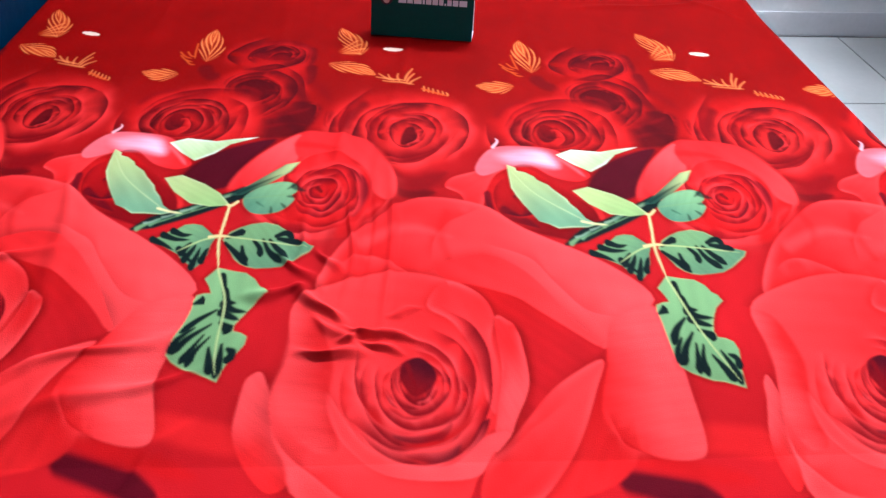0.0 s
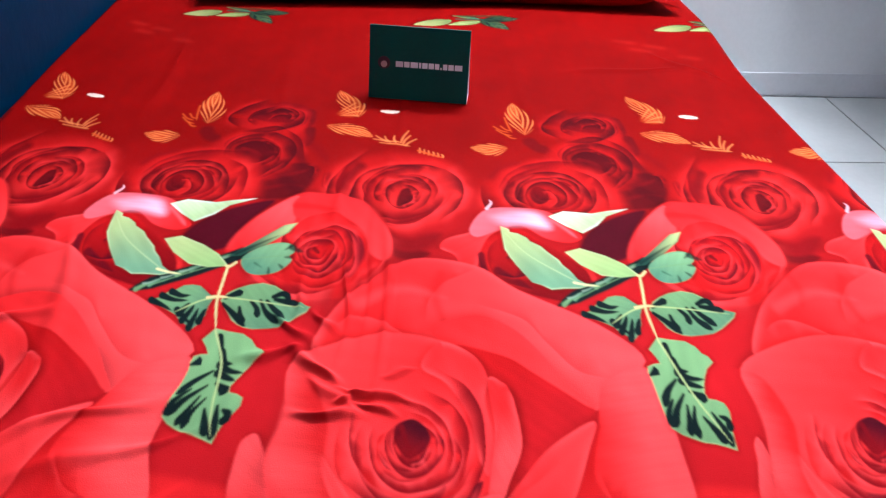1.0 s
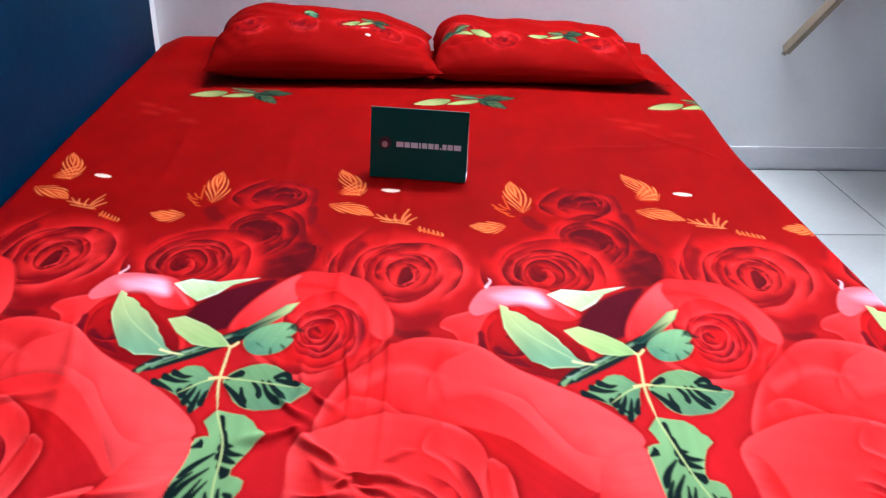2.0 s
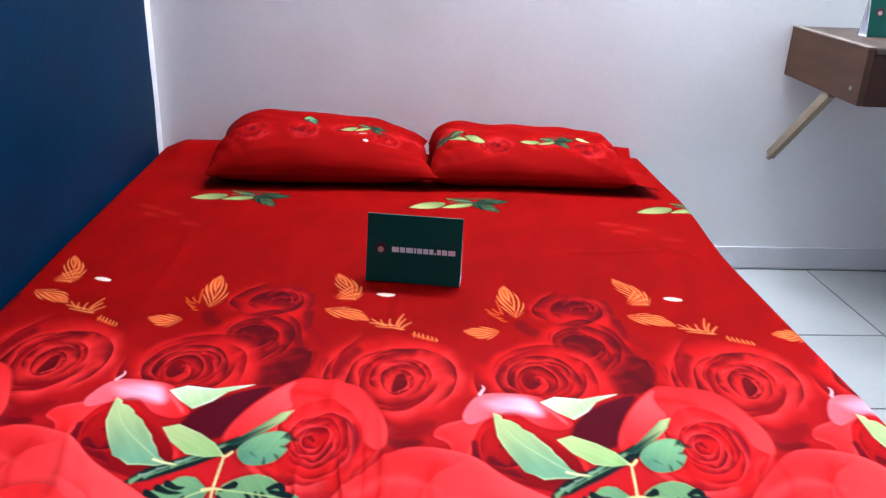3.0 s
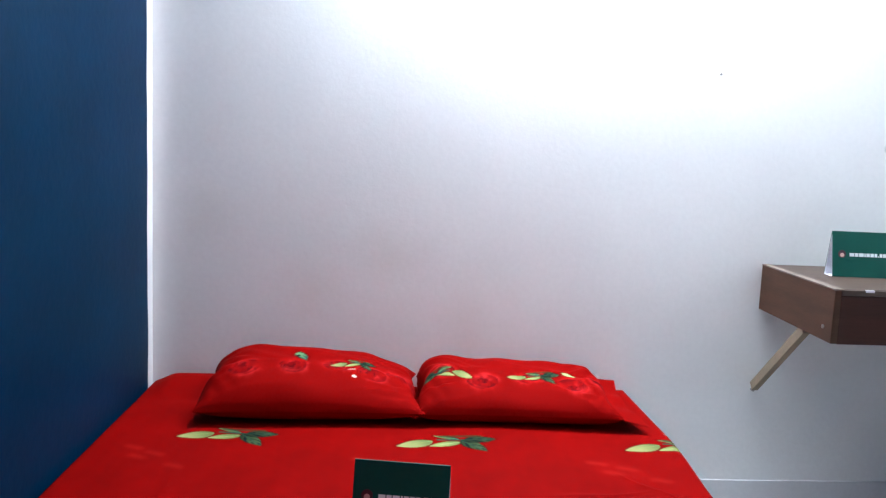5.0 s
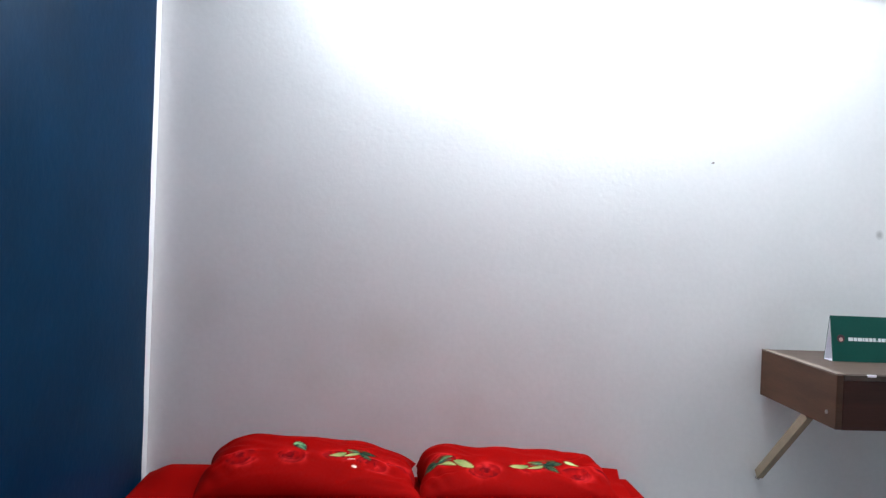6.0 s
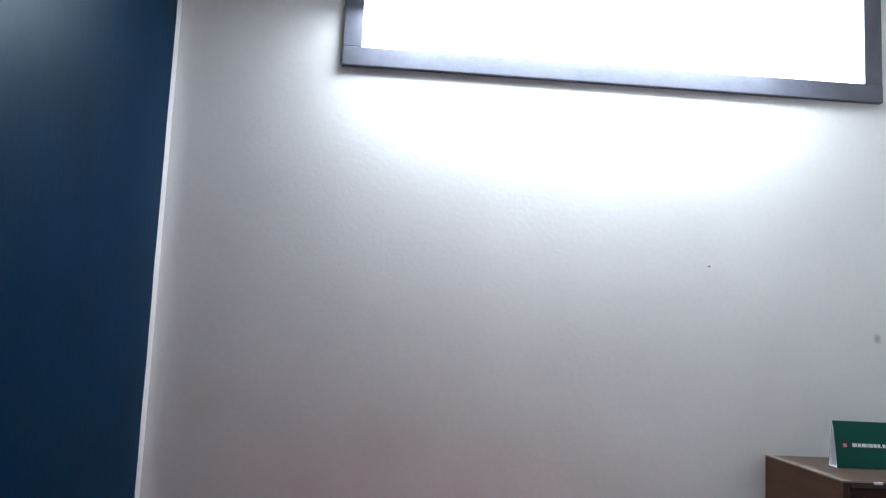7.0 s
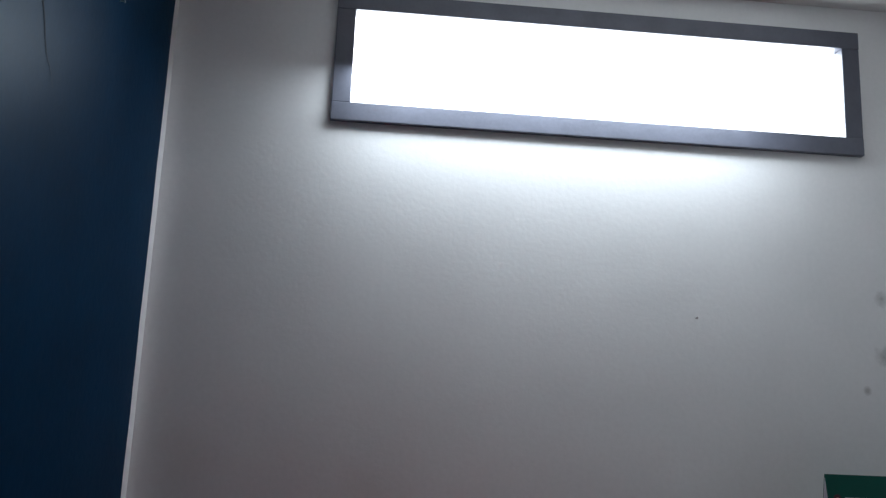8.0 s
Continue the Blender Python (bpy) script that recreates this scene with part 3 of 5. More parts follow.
    pr.edge(((1.180, -1.162), (1.212, -1.188), (1.209, -1.240), (1.167, -1.284)), SCARLET, 0.0090, NIGHT, 0.0149, 0.70, 0.75)
    pr.edge(((1.124, -1.256), (1.105, -1.223), (1.121, -1.178), (1.166, -1.150)), ROUGE, 0.0078, NIGHT, 0.0130, 0.70, 0.75)
    pr.edge(((1.147, -1.167), (1.185, -1.168), (1.203, -1.199), (1.187, -1.242)), SCARLET, 0.0075, NIGHT, 0.0125, 0.70, 0.75)
    pr.edge(((1.133, -1.196), (1.157, -1.174), (1.184, -1.181), (1.199, -1.205)), ROUGE, 0.0067, NIGHT, 0.0112, 0.70, 0.75)
    pr.edge(((1.177, -1.194), (1.186, -1.202), (1.187, -1.215), (1.184, -1.230)), SCARLET, 0.0061, NIGHT, 0.0101, 0.70, 0.75)
    pr.shape(((0.931, -1.520), (0.934, -1.455), (0.972, -1.397), (1.036, -1.366), (1.113, -1.382), (1.154, -1.432), (1.163, -1.495), (1.153, -1.543), (1.087, -1.559), (0.997, -1.559), (0.948, -1.551)), (0.969, -1.418), (1.138, -1.536), ROUGE, SCARLET, 0.0367, cover=0.95)
    pr.edge(((0.975, -1.554), (0.962, -1.505), (0.975, -1.449), (1.024, -1.409), (1.082, -1.412), (1.109, -1.461), (1.109, -1.518), (1.094, -1.553)), SCARLET, 0.0081, NIGHT, 0.0181, 0.70, 0.85)
    pr.edge(((1.105, -1.399), (1.134, -1.426), (1.143, -1.472), (1.136, -1.536)), CHERRY, 0.0090, WINE, 0.0159, 0.80, 0.80)
    pr.edge(((0.986, -1.547), (0.980, -1.497), (1.000, -1.446), (1.040, -1.429), (1.077, -1.457), (1.088, -1.511), (1.077, -1.547)), CHERRY, 0.0064, NIGHT, 0.0118, 0.80, 0.75)
    pr.edge(((1.084, -1.562), (1.005, -1.584), (0.936, -1.548), (0.926, -1.458)), CHERRY, 0.0094, NIGHT, 0.0175, 0.70, 0.75)
    pr.edge(((0.951, -1.487), (0.976, -1.416), (1.044, -1.364), (1.129, -1.370)), SCARLET, 0.0093, WINE, 0.0172, 0.70, 0.75)
    pr.edge(((1.125, -1.457), (1.114, -1.518), (1.066, -1.568), (0.998, -1.579)), CHERRY, 0.0092, NIGHT, 0.0170, 0.70, 0.75)
    pr.edge(((0.985, -1.544), (0.958, -1.493), (0.983, -1.425), (1.050, -1.376)), SCARLET, 0.0082, WINE, 0.0153, 0.70, 0.75)
    pr.edge(((1.020, -1.551), (0.978, -1.538), (0.961, -1.494), (0.974, -1.437)), CHERRY, 0.0078, NIGHT, 0.0145, 0.70, 0.75)
    pr.edge(((1.102, -1.487), (1.082, -1.531), (1.039, -1.556), (0.990, -1.554)), SCARLET, 0.0077, WINE, 0.0144, 0.70, 0.75)
    pr.edge(((1.004, -1.532), (0.979, -1.502), (0.986, -1.453), (1.026, -1.413)), CHERRY, 0.0071, NIGHT, 0.0132, 0.70, 0.75)
    pr.edge(((1.092, -1.473), (1.078, -1.519), (1.032, -1.543), (0.989, -1.525)), SCARLET, 0.0070, WINE, 0.0129, 0.70, 0.75)
    pr.edge(((1.035, -1.430), (1.071, -1.428), (1.097, -1.452), (1.094, -1.493)), CHERRY, 0.0067, NIGHT, 0.0124, 0.70, 0.75)
    pr.edge(((1.021, -1.457), (1.049, -1.441), (1.079, -1.449), (1.091, -1.480)), SCARLET, 0.0061, WINE, 0.0114, 0.70, 0.75)
    pr.edge(((1.044, -1.508), (1.022, -1.506), (1.009, -1.487), (1.012, -1.460)), CHERRY, 0.0056, NIGHT, 0.0104, 0.70, 0.75)
    pr.edge(((1.025, -1.500), (1.015, -1.493), (1.009, -1.481), (1.011, -1.465)), SCARLET, 0.0052, WINE, 0.0096, 0.70, 0.75)
    pr.edge(((1.002, -1.537), (0.994, -1.493), (1.011, -1.452), (1.047, -1.446), (1.069, -1.481), (1.064, -1.518), (1.039, -1.537)), CHERRY, 0.0055, NIGHT, 0.0091, 0.70, 0.80)
    pr.shape(((1.008, -1.481), (1.023, -1.462), (1.037, -1.477), (1.036, -1.508), (1.019, -1.522), (1.008, -1.508)), (1.015, -1.468), (1.031, -1.515), WINE, NIGHT, 0.0047, cover=0.90)
    pr.edge(((1.032, -1.537), (1.049, -1.511), (1.042, -1.481), (1.026, -1.477)), CHERRY, 0.0046, NIGHT, 0.0055, 0.80, 0.70)
    pr.lick(((1.201, -1.349), (1.224, -1.382), (1.228, -1.425)), 0.0103, 0.0062, NIGHT, 0.60, 0.0165)
    pr.lick(((1.202, -1.466), (1.223, -1.494), (1.236, -1.535)), 0.0116, 0.0078, NIGHT, 0.70, 0.0155)
    pr.lick(((0.949, -1.429), (0.967, -1.397), (1.005, -1.371)), 0.0058, 0.0039, WINE, 0.60, 0.0155)
    pr.lick(((1.212, -1.303), (1.246, -1.337), (1.272, -1.392)), 0.0085, 0.0085, WINE, 0.50, 0.0212)
    pr.shape(((1.267, -1.451), (1.329, -1.370), (1.410, -1.346), (1.485, -1.380), (1.508, -1.448), (1.497, -1.525), (1.440, -1.581), (1.383, -1.604), (1.315, -1.592), (1.277, -1.522)), (1.333, -1.391), (1.420, -1.582), ROUGE, CHERRY, 0.0432, cover=0.95)
    pr.lick(((1.330, -1.404), (1.306, -1.458), (1.310, -1.509)), 0.0091, 0.0101, NIGHT, 0.60, 0.0142)
    pr.lick(((1.275, -1.443), (1.273, -1.482), (1.287, -1.505)), 0.0069, 0.0040, NIGHT, 0.60, 0.0099)
    pr.edge(((1.267, -1.424), (1.267, -1.484), (1.298, -1.505)), SCARLET, 0.0080, NIGHT, 0.0020, 0.70, 0.10)
    pr.edge(((1.458, -1.568), (1.386, -1.598), (1.335, -1.585), (1.311, -1.534), (1.315, -1.478), (1.342, -1.423), (1.406, -1.386), (1.461, -1.402)), CHERRY, 0.0084, NIGHT, 0.0122, 0.75, 0.90)
    pr.edge(((1.475, -1.472), (1.464, -1.522), (1.436, -1.558), (1.394, -1.577), (1.355, -1.569), (1.332, -1.527), (1.339, -1.470), (1.375, -1.421), (1.422, -1.412)), CHERRY, 0.0069, WINE, 0.0129, 0.80, 0.85)
    pr.edge(((1.358, -1.598), (1.287, -1.560), (1.278, -1.456), (1.345, -1.335)), CHERRY, 0.0095, NIGHT, 0.0176, 0.70, 0.75)
    pr.edge(((1.305, -1.547), (1.290, -1.504), (1.290, -1.447), (1.313, -1.381)), SCARLET, 0.0093, WINE, 0.0173, 0.70, 0.75)
    pr.edge(((1.477, -1.397), (1.503, -1.452), (1.498, -1.525), (1.454, -1.588)), PINK, 0.0099, NIGHT, 0.0184, 0.70, 0.75)
    pr.edge(((1.494, -1.480), (1.447, -1.559), (1.372, -1.592), (1.300, -1.559)), CHERRY, 0.0091, WINE, 0.0169, 0.70, 0.75)
    pr.edge(((1.360, -1.415), (1.401, -1.387), (1.447, -1.385), (1.486, -1.407)), SCARLET, 0.0089, NIGHT, 0.0165, 0.70, 0.75)
    pr.edge(((1.476, -1.499), (1.453, -1.547), (1.414, -1.587), (1.363, -1.593)), PINK, 0.0082, WINE, 0.0153, 0.70, 0.75)
    pr.edge(((1.334, -1.515), (1.332, -1.470), (1.359, -1.424), (1.402, -1.386)), CHERRY, 0.0077, NIGHT, 0.0142, 0.70, 0.75)
    pr.edge(((1.337, -1.505), (1.340, -1.464), (1.368, -1.425), (1.410, -1.395)), SCARLET, 0.0073, WINE, 0.0136, 0.70, 0.75)
    pr.edge(((1.433, -1.415), (1.453, -1.439), (1.464, -1.473), (1.453, -1.514)), PINK, 0.0074, NIGHT, 0.0137, 0.70, 0.75)
    pr.edge(((1.389, -1.428), (1.426, -1.421), (1.457, -1.441), (1.462, -1.486)), CHERRY, 0.0069, WINE, 0.0128, 0.70, 0.75)
    pr.edge(((1.367, -1.532), (1.350, -1.509), (1.352, -1.474), (1.372, -1.438)), SCARLET, 0.0061, NIGHT, 0.0114, 0.70, 0.75)
    pr.edge(((1.365, -1.494), (1.377, -1.457), (1.412, -1.439), (1.443, -1.454)), PINK, 0.0059, WINE, 0.0109, 0.70, 0.75)
    pr.edge(((1.399, -1.459), (1.420, -1.463), (1.432, -1.485), (1.422, -1.514)), CHERRY, 0.0056, NIGHT, 0.0105, 0.70, 0.75)
    pr.edge(((1.373, -1.517), (1.363, -1.501), (1.369, -1.477), (1.388, -1.457)), SCARLET, 0.0051, WINE, 0.0094, 0.70, 0.75)
    pr.edge(((1.391, -1.429), (1.434, -1.432), (1.452, -1.476), (1.440, -1.526), (1.412, -1.558)), SCARLET, 0.0070, NIGHT, 0.0131, 0.70, 0.70)
    pr.edge(((1.440, -1.477), (1.427, -1.519), (1.401, -1.544), (1.375, -1.530), (1.369, -1.489), (1.393, -1.449), (1.421, -1.449)), CHERRY, 0.0059, NIGHT, 0.0108, 0.80, 0.75)
    pr.shape(((1.398, -1.485), (1.412, -1.477), (1.416, -1.508), (1.406, -1.530), (1.389, -1.534)), (1.400, -1.485), (1.402, -1.530), NIGHT, NIGHT, 0.0049, cover=0.90)
    pr.edge(((1.420, -1.492), (1.416, -1.519), (1.397, -1.534)), PINK, 0.0039, NIGHT, 0.0068, 0.80, 0.80)
    pr.lick(((1.331, -1.598), (1.364, -1.632), (1.413, -1.644), (1.457, -1.614)), 0.0091, 0.0146, WINE, 0.75, 0.0164)
    pr.lick(((1.370, -1.666), (1.402, -1.673), (1.436, -1.666)), 0.0071, 0.0071, NIGHT, 0.75, 0.0106)
    # the middle row behind the leaves
    pr.shape(((1.058, -1.659), (1.086, -1.599), (1.143, -1.553), (1.194, -1.535), (1.159, -1.599), (1.134, -1.666), (1.088, -1.681)), (1.078, -1.645), (1.145, -1.583), PLUM, PLUM, 0.0103, cover=0.92)
    pr.shape(((0.877, -1.739), (0.895, -1.667), (0.921, -1.609), (0.961, -1.588), (1.018, -1.645), (1.064, -1.713), (1.036, -1.768), (0.974, -1.756), (0.913, -1.726)), (0.908, -1.631), (1.007, -1.750), CRIMSON, WINE, 0.0065)
    pr.shape(((0.845, -1.651), (0.857, -1.627), (0.895, -1.608), (0.931, -1.585), (0.961, -1.588), (0.927, -1.613), (0.907, -1.653), (0.893, -1.704), (0.875, -1.704), (0.866, -1.668)), (0.855, -1.647), (0.930, -1.593), CORAL, PINK, 0.0042, rim=PALE, wide=0.0051, shade=0.40, fall=0.0186)
    pr.lick(((0.906, -1.667), (0.907, -1.701), (0.913, -1.724)), 0.0059, 0.0042, PLUM, 0.80, 0.0051)
    pr.lick(((0.927, -1.703), (0.943, -1.720), (0.972, -1.741)), 0.0066, 0.0041, PLUM, 0.70, 0.0066)
    pr.edge(((0.975, -1.748), (0.937, -1.729), (0.917, -1.694), (0.920, -1.646), (0.945, -1.613)), SCARLET, 0.0049, WINE, 0.0081, 0.70, 0.60)
    pr.edge(((1.000, -1.663), (1.005, -1.683), (1.000, -1.706), (0.987, -1.728)), SCARLET, 0.0048, PLUM, 0.0086, 0.70, 0.75)
    pr.edge(((0.978, -1.651), (0.992, -1.660), (0.998, -1.677), (1.002, -1.696)), CHERRY, 0.0045, WINE, 0.0080, 0.70, 0.75)
    pr.edge(((0.996, -1.678), (0.983, -1.706), (0.955, -1.721), (0.927, -1.709)), SCARLET, 0.0041, PLUM, 0.0074, 0.70, 0.75)
    pr.edge(((0.956, -1.664), (0.969, -1.660), (0.981, -1.666), (0.989, -1.678)), CHERRY, 0.0038, WINE, 0.0069, 0.70, 0.75)
    pr.edge(((0.945, -1.671), (0.952, -1.664), (0.962, -1.660), (0.973, -1.661)), SCARLET, 0.0035, PLUM, 0.0063, 0.70, 0.75)
    pr.lick(((1.057, -1.673), (1.066, -1.703), (1.068, -1.732)), 0.0051, 0.0034, CHERRY, 0.80, 0.0051)
    pr.shape(((1.131, -1.673), (1.161, -1.599), (1.228, -1.513), (1.272, -1.507), (1.337, -1.527), (1.370, -1.592), (1.378, -1.644), (1.372, -1.687), (1.333, -1.720), (1.309, -1.769), (1.246, -1.777), (1.192, -1.753), (1.155, -1.703)), (1.177, -1.599), (1.318, -1.739), CORAL, CRIMSON, 0.0103, rim=PINK, wide=0.0086, shade=0.45, fall=0.0189)
    pr.edge(((1.358, -1.592), (1.367, -1.640), (1.359, -1.697), (1.324, -1.743)), PINK, 0.0103, CRIMSON, 0.0192, 0.70, 0.75)
    pr.edge(((1.327, -1.708), (1.277, -1.759), (1.214, -1.761), (1.168, -1.715)), PALE, 0.0093, BLOOD, 0.0174, 0.70, 0.75)
    pr.edge(((1.234, -1.750), (1.196, -1.723), (1.180, -1.667), (1.204, -1.593)), CORAL, 0.0087, CRIMSON, 0.0164, 0.70, 0.75)
    pr.edge(((1.295, -1.573), (1.334, -1.574), (1.353, -1.611), (1.358, -1.659)), PINK, 0.0093, BLOOD, 0.0174, 0.70, 0.75)
    pr.edge(((1.235, -1.605), (1.269, -1.567), (1.310, -1.564), (1.350, -1.577)), PALE, 0.0088, CRIMSON, 0.0164, 0.70, 0.75)
    pr.edge(((1.321, -1.698), (1.298, -1.726), (1.267, -1.750), (1.233, -1.749)), CORAL, 0.0081, BLOOD, 0.0152, 0.70, 0.75)
    pr.edge(((1.317, -1.598), (1.335, -1.620), (1.341, -1.656), (1.328, -1.695)), PINK, 0.0082, CRIMSON, 0.0154, 0.70, 0.75)
    pr.edge(((1.220, -1.701), (1.214, -1.672), (1.218, -1.636), (1.240, -1.601)), PALE, 0.0074, BLOOD, 0.0139, 0.70, 0.75)
    pr.shape(((1.148, -1.645), (1.172, -1.583), (1.227, -1.517), (1.232, -1.549), (1.227, -1.599), (1.197, -1.627), (1.164, -1.666)), (1.217, -1.535), (1.160, -1.666), PALE, CORAL, 0.0052)
    pr.shape(((1.229, -1.524), (1.277, -1.507), (1.329, -1.523), (1.356, -1.565), (1.379, -1.637), (1.371, -1.687), (1.346, -1.670), (1.336, -1.611), (1.287, -1.566), (1.231, -1.583)), (1.285, -1.513), (1.352, -1.666), CORAL, PINK, 0.0056, shade=0.30, fall=0.0150)
    pr.lick(((1.228, -1.546), (1.264, -1.549), (1.297, -1.562)), 0.0056, 0.0046, CRIMSON, 0.60, 0.0084)
    pr.shape(((1.220, -1.673), (1.251, -1.622), (1.299, -1.598), (1.334, -1.617), (1.341, -1.666), (1.323, -1.729), (1.290, -1.757), (1.253, -1.756), (1.218, -1.734)), (1.263, -1.614), (1.299, -1.745), CRIMSON, CRIMSON, 0.0052)
    pr.shape(((1.310, -1.608), (1.333, -1.632), (1.337, -1.673), (1.321, -1.720), (1.306, -1.729), (1.321, -1.680), (1.317, -1.644)), (1.323, -1.622), (1.316, -1.720), PLUM, PLUM, 0.0072, cover=0.75)
    pr.edge(((1.272, -1.608), (1.309, -1.611), (1.324, -1.650), (1.323, -1.698), (1.301, -1.739), (1.262, -1.753), (1.227, -1.739)), PINK, 0.0045, WINE, 0.0081, 0.85, 0.70)
    pr.edge(((1.240, -1.644), (1.271, -1.617), (1.299, -1.626), (1.312, -1.666), (1.302, -1.711), (1.271, -1.733), (1.236, -1.724), (1.228, -1.694)), CORAL, 0.0044, BLOOD, 0.0088, 0.85, 0.80)
    pr.edge(((1.247, -1.636), (1.279, -1.610), (1.314, -1.611), (1.332, -1.645)), PINK, 0.0052, BLOOD, 0.0094, 0.70, 0.75)
    pr.edge(((1.319, -1.640), (1.323, -1.675), (1.304, -1.711), (1.274, -1.733)), CORAL, 0.0050, WINE, 0.0090, 0.70, 0.75)
    pr.edge(((1.231, -1.676), (1.235, -1.653), (1.248, -1.626), (1.269, -1.612)), PINK, 0.0046, BLOOD, 0.0083, 0.70, 0.75)
    pr.edge(((1.256, -1.715), (1.239, -1.709), (1.231, -1.690), (1.229, -1.662)), CORAL, 0.0043, WINE, 0.0078, 0.70, 0.75)
    pr.edge(((1.244, -1.702), (1.240, -1.671), (1.262, -1.640), (1.294, -1.629)), PINK, 0.0041, BLOOD, 0.0074, 0.70, 0.75)
    pr.edge(((1.259, -1.702), (1.247, -1.688), (1.248, -1.663), (1.264, -1.638)), CORAL, 0.0039, WINE, 0.0069, 0.70, 0.75)
    pr.edge(((1.249, -1.687), (1.252, -1.663), (1.269, -1.641), (1.292, -1.642)), PINK, 0.0036, BLOOD, 0.0066, 0.70, 0.75)
    pr.edge(((1.274, -1.701), (1.265, -1.704), (1.255, -1.702), (1.250, -1.692)), CORAL, 0.0034, WINE, 0.0061, 0.70, 0.75)
    pr.edge(((1.300, -1.659), (1.300, -1.689), (1.275, -1.719), (1.250, -1.713)), PINK, 0.0053, PLUM, 0.0070, 0.80, 0.75)
    pr.edge(((1.240, -1.673), (1.254, -1.647), (1.282, -1.638), (1.295, -1.662), (1.279, -1.698), (1.252, -1.705), (1.237, -1.692)), PINK, 0.0035, BLOOD, 0.0069, 0.85, 0.85)
    pr.edge(((1.286, -1.665), (1.273, -1.687), (1.254, -1.687), (1.253, -1.667), (1.272, -1.653)), PINK, 0.0031, BLOOD, 0.0061, 0.85, 0.90)
    pr.lick(((1.263, -1.665), (1.270, -1.676)), 0.0035, 0.0026, NIGHT, 0.70, 0.0035)
    # the great roses of the foot
    pr.lick(((1.091, -2.074), (1.150, -2.079), (1.219, -2.089)), 0.0114, 0.0128, CORAL, 0.80, 0.0114)
    pr.lick(((1.000, -2.127), (1.051, -2.139), (1.113, -2.157)), 0.0103, 0.0152, PLUM, 0.90, 0.0110)
    pr.lick(((1.016, -2.100), (1.081, -2.114), (1.159, -2.130)), 0.0070, 0.0084, CRIMSON, 0.80, 0.0112)
    pr.shape(((0.652, -1.877), (0.685, -1.793), (0.735, -1.734), (0.803, -1.680), (0.893, -1.691), (0.951, -1.744), (1.051, -1.813), (1.103, -1.881), (1.038, -1.918), (1.022, -1.955), (0.998, -1.945), (0.945, -1.911), (0.877, -1.869), (0.803, -1.861), (0.727, -1.873)), (0.764, -1.778), (1.056, -1.860), CORAL, PALE, 0.0037, rim=PALE, wide=0.0089, shade=0.35, fall=0.0163)
    pr.edge(((1.052, -1.907), (1.010, -1.893), (0.976, -1.849), (0.942, -1.802), (0.883, -1.769)), PALE, 0.0106, CRIMSON, 0.0121, 0.50, 0.40)
    pr.edge(((0.803, -1.856), (0.761, -1.822), (0.716, -1.808), (0.684, -1.825)), PALE, 0.0076, CRIMSON, 0.0137, 0.50, 0.50)
    pr.edge(((0.892, -1.695), (0.849, -1.721), (0.820, -1.764), (0.808, -1.810)), PINK, 0.0100, CRIMSON, 0.0149, 0.50, 0.50)
    pr.lick(((0.717, -1.780), (0.782, -1.748), (0.844, -1.764)), 0.0071, 0.0031, PALE, 0.45, 0.0125)
    pr.lick(((0.760, -1.708), (0.766, -1.743), (0.756, -1.778)), 0.0065, 0.0041, CRIMSON, 0.35, 0.0114)
    pr.lick(((0.841, -1.715), (0.828, -1.764), (0.838, -1.819)), 0.0065, 0.0049, CRIMSON, 0.40, 0.0115)
    pr.shape(((0.814, -1.828), (0.880, -1.795), (0.928, -1.818), (0.962, -1.864), (0.990, -1.916), (1.019, -1.952), (0.989, -1.954), (0.930, -1.912), (0.869, -1.871)), (0.837, -1.830), (0.999, -1.942), CORAL, PINK, 0.0046, shade=0.45, fall=0.0200)
    pr.shape(((0.834, -1.855), (0.908, -1.869), (0.948, -1.900), (1.001, -1.946), (1.014, -1.959), (0.974, -1.987), (0.939, -2.014), (0.903, -2.046), (0.873, -2.070), (0.866, -2.021), (0.866, -1.942)), (0.889, -1.888), (0.976, -1.975), CRIMSON, RUBY, 0.0046)
    pr.shape(((1.036, -1.918), (1.098, -1.891), (1.111, -1.943), (1.114, -2.016), (1.114, -2.084), (1.094, -2.101), (1.045, -2.096), (1.006, -2.072), (0.992, -2.040), (1.016, -1.975)), (1.005, -2.022), (1.083, -2.015), CORAL, PALE, 0.0045, shade=0.25, fall=0.0166)
    pr.shape(((1.017, -1.976), (0.994, -2.040), (1.006, -2.072), (1.025, -2.092), (0.993, -2.127), (0.916, -2.153), (0.880, -2.160), (0.931, -2.104), (0.983, -2.036)), (1.009, -2.022), (0.938, -2.126), CRIMSON, CORAL, 0.0059, cover=0.90)
    pr.edge(((1.037, -2.100), (1.010, -2.082), (0.998, -2.040)), PINK, 0.0070, CRIMSON, 0.0126, 0.60, 0.50)
    pr.shape(((1.011, -1.972), (0.993, -2.014), (0.966, -2.064), (0.934, -2.106), (0.882, -2.153), (0.820, -2.159), (0.833, -2.111), (0.871, -2.077), (0.903, -2.046), (0.947, -2.006)), (0.865, -2.090), (0.984, -2.006), CORAL, PINK, 0.0037, rim=PALE, wide=0.0066, shade=0.50, fall=0.0162)
    pr.edge(((0.951, -2.021), (0.915, -2.053), (0.884, -2.080), (0.849, -2.098)), PINK, 0.0086, CORAL, 0.0100, 0.60, 0.50)
